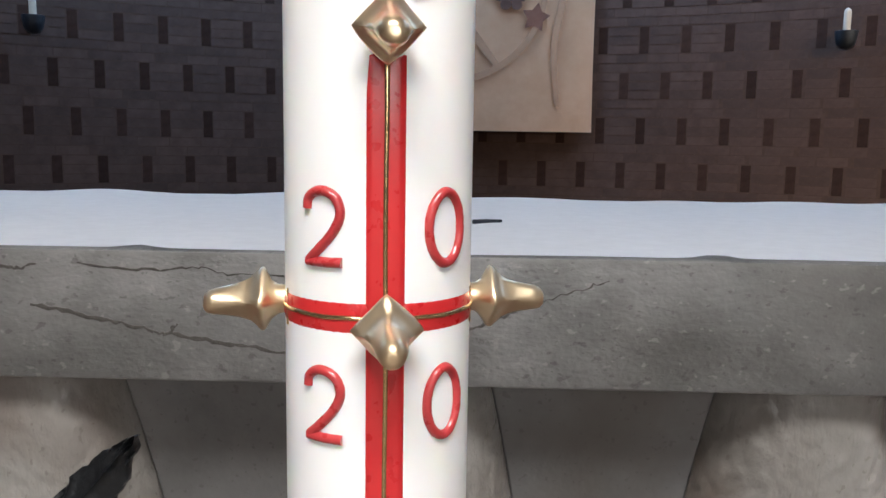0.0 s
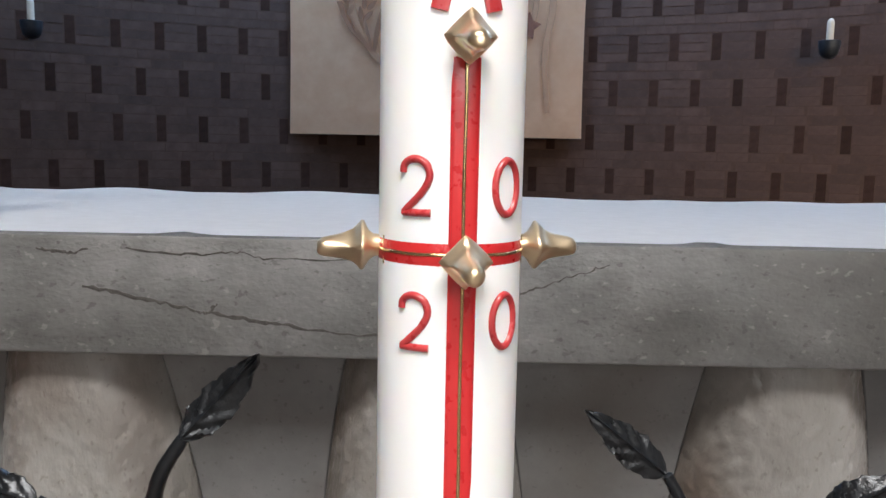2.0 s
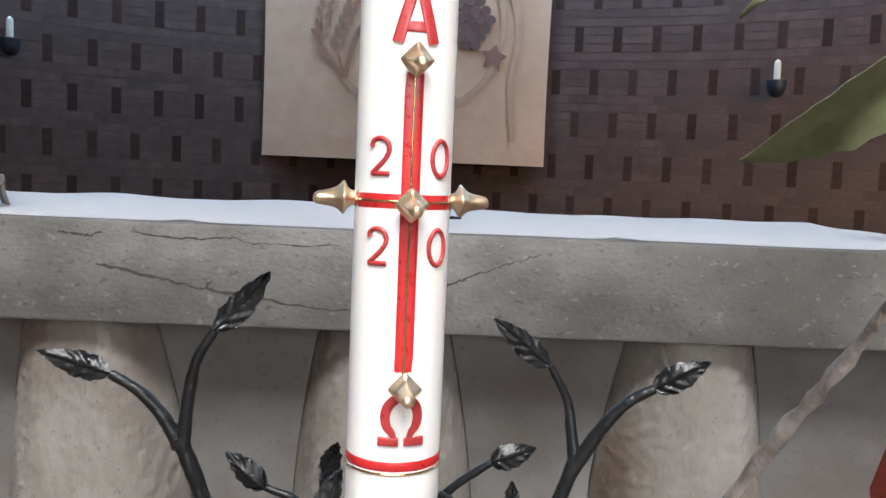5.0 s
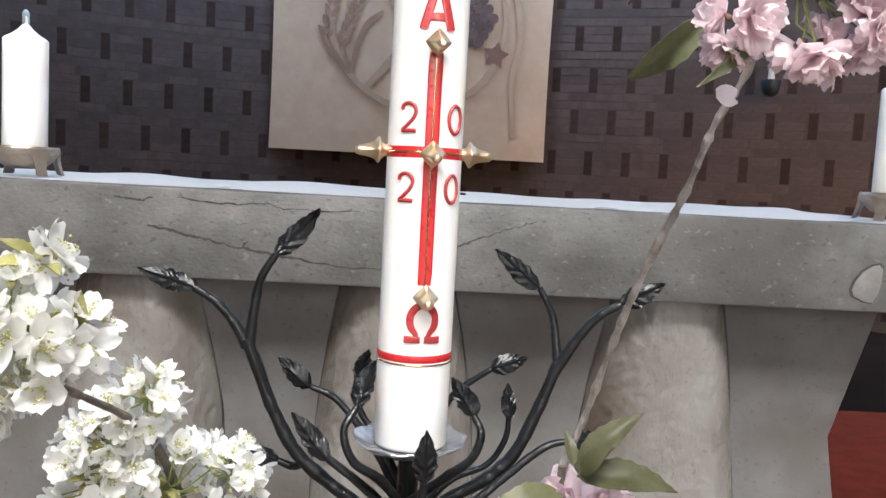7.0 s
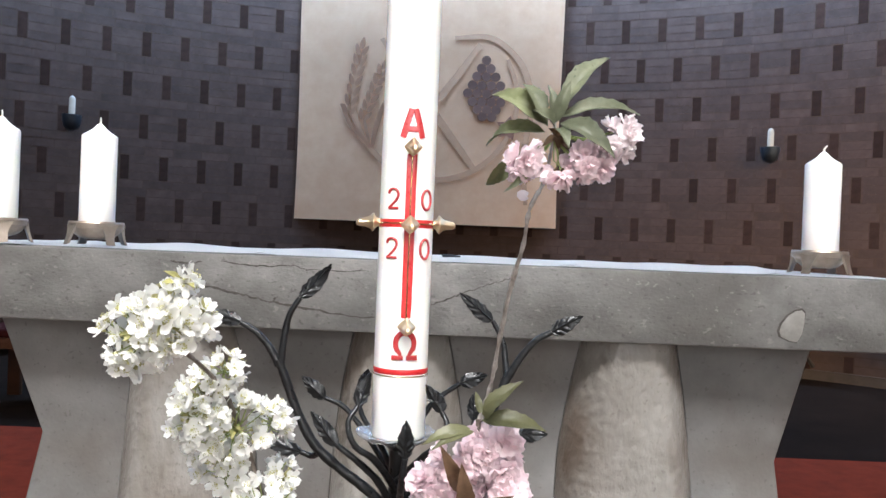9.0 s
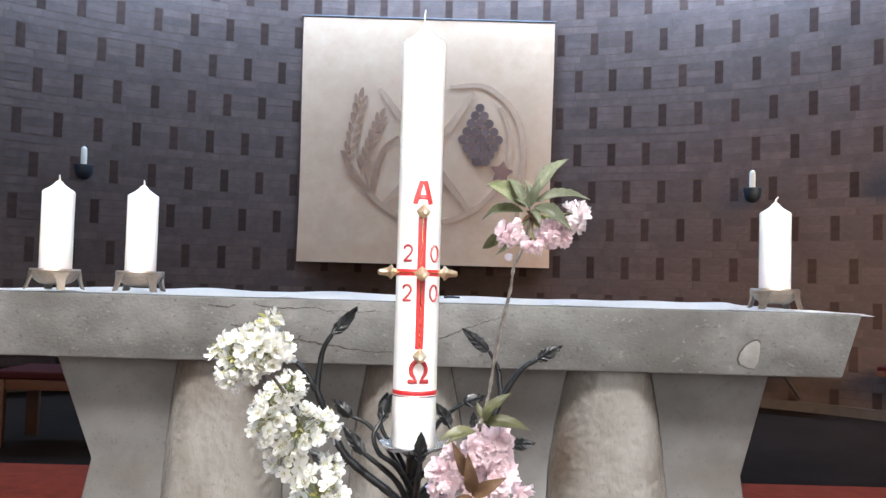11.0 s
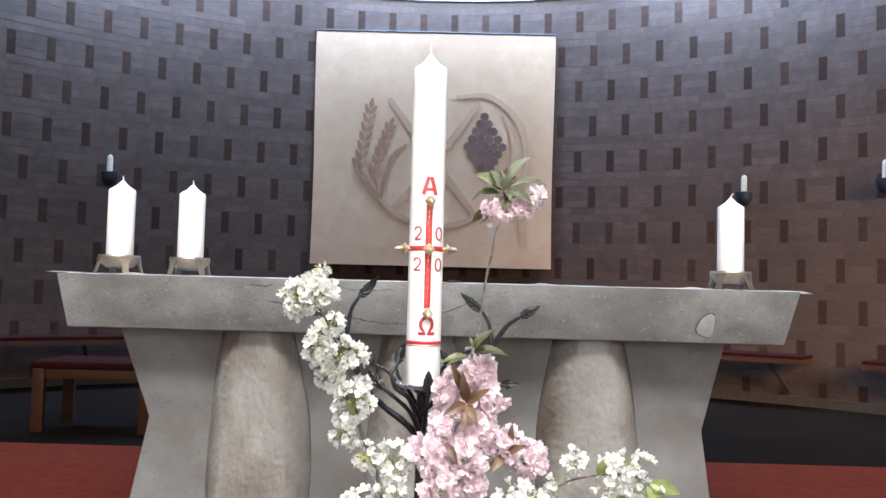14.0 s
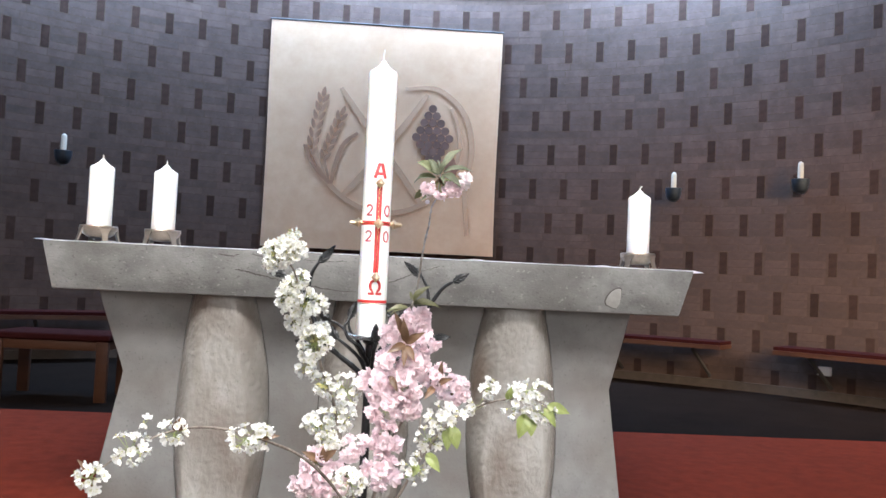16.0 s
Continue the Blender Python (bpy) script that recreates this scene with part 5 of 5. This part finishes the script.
# pink cherry, one tall bare twig with a flowering head
rw = random.Random(33)
p1 = new_branch("tall thin pink cherry twig with a flowering leafy tip", [[FOOT, (0.03, -0.40, 0.34), (0.062, -0.355, 0.60), (0.082, -0.325, 0.80), (0.0915, -0.330, 0.8533), (0.1004, -0.345, 0.8912), (0.1051, -0.380, 0.9430), (0.1105, -0.420, 0.9953), (0.1177, -0.455, 1.0374), (0.1195, -0.482, 1.068), (0.1300, -0.487, 1.091), (0.1325, -0.500, 1.112), (0.1335, -0.508, 1.128), (0.1345, -0.512, 1.142)]], 0.0031, 0.0012, 43, BARK, 0.32)
for _c, _r, _n, _s in (((0.108, -0.530, 1.101), 0.011, 5, (0.9, 1, 1.2)), ((0.1356, -0.532, 1.094), 0.008, 3, (1, 1, 0.8)), ((0.1515, -0.535, 1.102), 0.010, 4, (1.1, 1, 0.8)), ((0.167, -0.530, 1.105), 0.008, 3, (1, 1, 0.9))):
    cluster(p1, _c, _r, _n, PINK_SET, rw, _s, 0.62, (0, -0.25, -0.75), (0.132, -0.525, 1.122))
cluster(p1, (0.182, -0.530, 1.123), 0.013, 6, PALE_SET, rw, (0.9, 1, 1.3), 0.68, (0.5, -0.5, 0), (0.134, -0.525, 1.126))
for _b, _t, _w, _n in (((0.137, -0.522, 1.146), (0.1783, -0.500, 1.196), 0.022, (-0.5, -1, 0.4)), ((0.138, -0.520, 1.140), (0.2023, -0.515, 1.1476), 0.019, (0, -1, 0.9)), ((0.136, -0.530, 1.133), (0.176, -0.552, 1.107), 0.024, (0.2, -1, 0.5)),
                       ((0.128, -0.512, 1.134), (0.0835, -0.475, 1.1662), 0.030, (0.1, -1, 0.5)), ((0.126, -0.510, 1.129), (0.0791, -0.462, 1.1242), 0.021, (0, -1, 0.6)), ((0.1094, -0.500, 1.1136), (0.0810, -0.466, 1.0860), 0.017, (0.3, -1, 0.2)), ((0.118, -0.515, 1.110), (0.0945, -0.535, 1.077), 0.012, (0.8, -1, 0)),
                       ((0.129, -0.525, 1.134), (0.1268, -0.520, 1.166), 0.013, (0.5, -1, 0.1)), ((0.124, -0.520, 1.138), (0.108, -0.502, 1.170), 0.018, (0.3, -1, 0.3)), ((0.132, -0.530, 1.134), (0.143, -0.530, 1.168), 0.014, (-0.2, -1, 0)), ((0.130, -0.535, 1.130), (0.112, -0.550, 1.140), 0.016, (0.2, -1, 0.6)), ((0.132, -0.535, 1.128), (0.140, -0.555, 1.112), 0.014, (0.2, -1, 0.6))):
    soft_leaf(_b, _t, _w * 0.86, _n, LEAF_LIFTED if _t[0] < 0.1 else LEAF_LIGHT, p1, int(_w * 1000), 0.14, 0.6)
for _d in ((0.010, -0.006, -0.012), (-0.011, -0.006, -0.010), (0.002, -0.012, -0.014), (-0.006, -0.010, 0.004), (0.008, -0.010, 0.006)):
    soft_leaf((0.1325, -0.527, 1.124), Vector((0.1325, -0.527, 1.124)) + Vector(_d), 0.006, (0.1, -1, 0.3), LEAF_BRONZE, p1, 3)
bm = bmesh.new()
petal(bm, Matrix.LocRotScale((0.109, -0.520, 1.0755), Euler((1.2, 0.2, 0.4)), None) @ Matrix.Translation((-0.005, 0, 0)), 0.010, 0.010, 0.3, 0.06, 3)
part("loose_petal", bm, PETAL_PALE, p1, "pale petal stuck to the twig")
# bunch of leaves half way up the bare twig
for _b, _t, _w in (((0.0919, -0.372, 0.8621), (0.1559, -0.370, 0.8553), 0.023), ((0.0917, -0.372, 0.8672), (0.1303, -0.370, 0.9032), 0.018), ((0.0802, -0.372, 0.8532), (0.0336, -0.385, 0.8400), 0.016), ((0.0897, -0.372, 0.8686), (0.0848, -0.360, 0.8886), 0.008), ((0.0841, -0.375, 0.8516), (0.0420, -0.390, 0.8357), 0.011), ((0.0946, -0.375, 0.8645), (0.1091, -0.385, 0.8871), 0.013)):
    soft_leaf(_b, _t, _w, (0, -0.7, 0.8), LEAF_GREEN, p1, 6)

# pink cherry, full, in front of the stand
rw = random.Random(55)
p2 = new_branch("full pink double cherry blossom branch in front of the stand", [[FOOT, (0.015, -0.40, 0.34), (0.040, -0.37, 0.50), (0.065, -0.35, 0.62), (0.080, -0.34, 0.70), (0.090, -0.33, 0.78), (0.090, -0.335, 0.855)],
                [(0.045, -0.37, 0.53), (0.10, -0.345, 0.62), (0.155, -0.335, 0.675), (0.205, -0.33, 0.670)], [(0.02, -0.39, 0.40), (-0.04, -0.40, 0.455), (-0.105, -0.41, 0.50)]], 0.0048, 0.0026, 63)
for _c, _r, _n in (((0.104, -0.345, 0.820), 0.022, 6), ((0.072, -0.348, 0.808), 0.020, 4), ((0.055, -0.35, 0.772), 0.028, 7), ((0.118, -0.345, 0.775), 0.028, 7), ((0.048, -0.36, 0.722), 0.028, 7), ((0.108, -0.36, 0.730), 0.028, 7), ((0.018, -0.37, 0.676), 0.028, 7), ((0.078, -0.385, 0.680), 0.030, 8),
                   ((0.150, -0.345, 0.692), 0.026, 6), ((0.198, -0.335, 0.668), 0.026, 7), ((0.045, -0.385, 0.622), 0.030, 7), ((0.090, -0.38, 0.630), 0.026, 6), ((0.045, -0.39, 0.555), 0.030, 7), ((-0.100, -0.41, 0.508), 0.030, 9), ((-0.070, -0.41, 0.470), 0.032, 9), ((-0.115, -0.41, 0.465), 0.028, 7), ((0.040, -0.40, 0.490), 0.030, 7), ((-0.02, -0.40, 0.54), 0.022, 4)):
    cluster(p2, _c, _r * 1.06, round(_n * 1.15), PINK_SET, rw, (1, 0.8, 1), 1.12, (0, -0.7, -0.1))
for _b, _t, _w in (((0.080, -0.39, 0.775), (0.072, -0.415, 0.830), 0.020), ((0.080, -0.39, 0.772), (0.122, -0.41, 0.800), 0.020), ((0.080, -0.39, 0.770), (0.040, -0.415, 0.752), 0.020), ((0.082, -0.39, 0.768), (0.102, -0.415, 0.735), 0.018), ((0.080, -0.39, 0.766), (0.078, -0.42, 0.722), 0.016), ((0.075, -0.37, 0.79), (0.052, -0.40, 0.842), 0.018),
                   ((0.05, -0.40, 0.70), (0.068, -0.42, 0.668), 0.016), ((0.150, -0.355, 0.68), (0.190, -0.38, 0.698), 0.018), ((0.150, -0.355, 0.675), (0.128, -0.385, 0.650), 0.018), ((-0.09, -0.42, 0.515), (-0.055, -0.44, 0.545), 0.022), ((-0.09, -0.42, 0.515), (-0.130, -0.44, 0.538), 0.020), ((-0.085, -0.42, 0.51), (-0.085, -0.44, 0.55), 0.018), ((0.16, -0.35, 0.69), (0.165, -0.37, 0.735), 0.016)):
    soft_leaf(_b, _t, _w, (0, -1, 0.3), LEAF_BRONZE, p2, 9)

# ---- bricks of the curved wall ----
COURSE, MODULE, JOINT = 0.0757, 0.340, 0.009
A_PER_M = math.degrees(1 / APSE_R)


def brick_points(a0, a1, z0, z1, proud):
    r0, r1 = APSE_R - proud, APSE_R + 0.01
    return [tuple(apse(a, r, z)) for r in (r0, r1) for a, z in ((a0, z0), (a1, z0), (a1, z1), (a0, z1))]


B_FACES = ((0, 1, 2, 3), (0, 4, 5, 1), (1, 5, 6, 2), (2, 6, 7, 3), (3, 7, 4, 0))
rb = random.Random(11)
soldiers, single, plain_v, plain_f = [], [], [], []


def lay(s0, s1, z0, z1):
    j = JOINT / 2
    mid = (s0 + s1) / 2 * A_PER_M
    if 22 < mid < 56 and 0.25 < z0 < 2.1 and len(single) < 300:
        single.append((s0, s1, z0, z1))
        return
    pts = brick_points((s0 + j) * A_PER_M, (s1 - j) * A_PER_M, z0 + j, z1 - j, 0.0009 + rb.uniform(0, 0.0007))
    k = len(plain_v)
    plain_v.extend(pts)
    plain_f.extend(tuple(k + i for i in f) for f in B_FACES)


HALF = 26 * MODULE
_z, _row = 0.0, 0
while _z + 3 * COURSE < WALL_TOP + 0.02:
    shift = (0.45 if _row % 2 else 0.0) * MODULE + 0.10
    for _k in range(-27, 26):
        s = _k * MODULE + shift
        if abs(s) > HALF - MODULE:
            continue
        soldiers.append((s, s + 0.083, _z, min(WALL_TOP, _z + 3 * COURSE)))
        for c in range(3):
            lay(s + 0.083, s + MODULE, _z + c * COURSE, min(WALL_TOP, _z + (c + 1) * COURSE))
    _z += 3 * COURSE
    for c in range(2):
        if _z + COURSE > WALL_TOP:
            break
        s = -HALF + rb.uniform(0, 0.25)
        while s < HALF - 0.25:
            lay(s, s + 0.252, _z, _z + COURSE)
            s += 0.252
        _z += COURSE
    _row += 1
near = sorted(soldiers, key=lambda q: abs((q[0] * A_PER_M) - 12) + 6 * abs(q[2] - 2.0))[:300]
chosen = set(near)
unit = None
for s0, s1, z0, z1 in near:
    h = round(z1 - z0, 3)
    if unit is None or unit[0] != h:
        me = bpy.data.meshes.new("brick")
        w = (0.083 - JOINT) / 2
        v = [(x, y, z) for y in (-0.0020, 0.01) for x, z in ((-w, JOINT / 2), (w, JOINT / 2), (w, h - JOINT / 2), (-w, h - JOINT / 2))]
        me.from_pydata(v, [], [(0, 1, 2, 3), (0, 4, 5, 1), (1, 5, 6, 2), (2, 6, 7, 3), (3, 7, 4, 0)])
        me.materials.append(BRICK_DARK)
        unit = (h, me)
    ob = new("upright_brick", unit[1])
    mid = (s0 + s1) / 2 * A_PER_M
    ob.parent = wall_apse
    ob.matrix_basis = Matrix.Translation(apse(mid, APSE_R, z0)) @ Matrix.Rotation(-radians(mid), 4, "Z")
units = {}
for s0, s1, z0, z1 in single:
    key = (round(s1 - s0, 3), round(z1 - z0, 3))
    if key not in units:
        me = bpy.data.meshes.new("brick")
        w, h = (key[0] - JOINT) / 2, key[1]
        v = [(x, y, z) for y in (-0.0018, 0.01) for x, z in ((-w, JOINT / 2), (w, JOINT / 2), (w, h - JOINT / 2), (-w, h - JOINT / 2))]
        me.from_pydata(v, [], B_FACES)
        me.materials.append(BRICK)
        units[key] = me
    ob = new("brick", units[key])
    mid = (s0 + s1) / 2 * A_PER_M
    ob.parent = wall_apse
    ob.matrix_basis = Matrix.Translation(apse(mid, APSE_R, z0)) @ Matrix.Rotation(-radians(mid), 4, "Z")
rest_v, rest_f = [], []
for q in soldiers:
    if q not in chosen:
        k = len(rest_v)
        j = JOINT / 2
        rest_v.extend(brick_points((q[0] + j) * A_PER_M, (q[1] - j) * A_PER_M, q[2] + j, q[3] - j, 0.0020))
        rest_f.extend(tuple(k + i for i in f) for f in B_FACES)
for nm, vv, ff, mm, lb in (("brick_courses", plain_v, plain_f, BRICK, "brown bricks in regular courses"), ("upright_bricks", rest_v, rest_f, BRICK_DARK, "dark upright bricks")):
    me = bpy.data.meshes.new(nm)
    me.from_pydata(vv, [], ff)
    me.materials.append(mm)
    ob = new(nm, me)
    ob.parent = wall_apse
    tagged(ob, lb, kind="stuff")
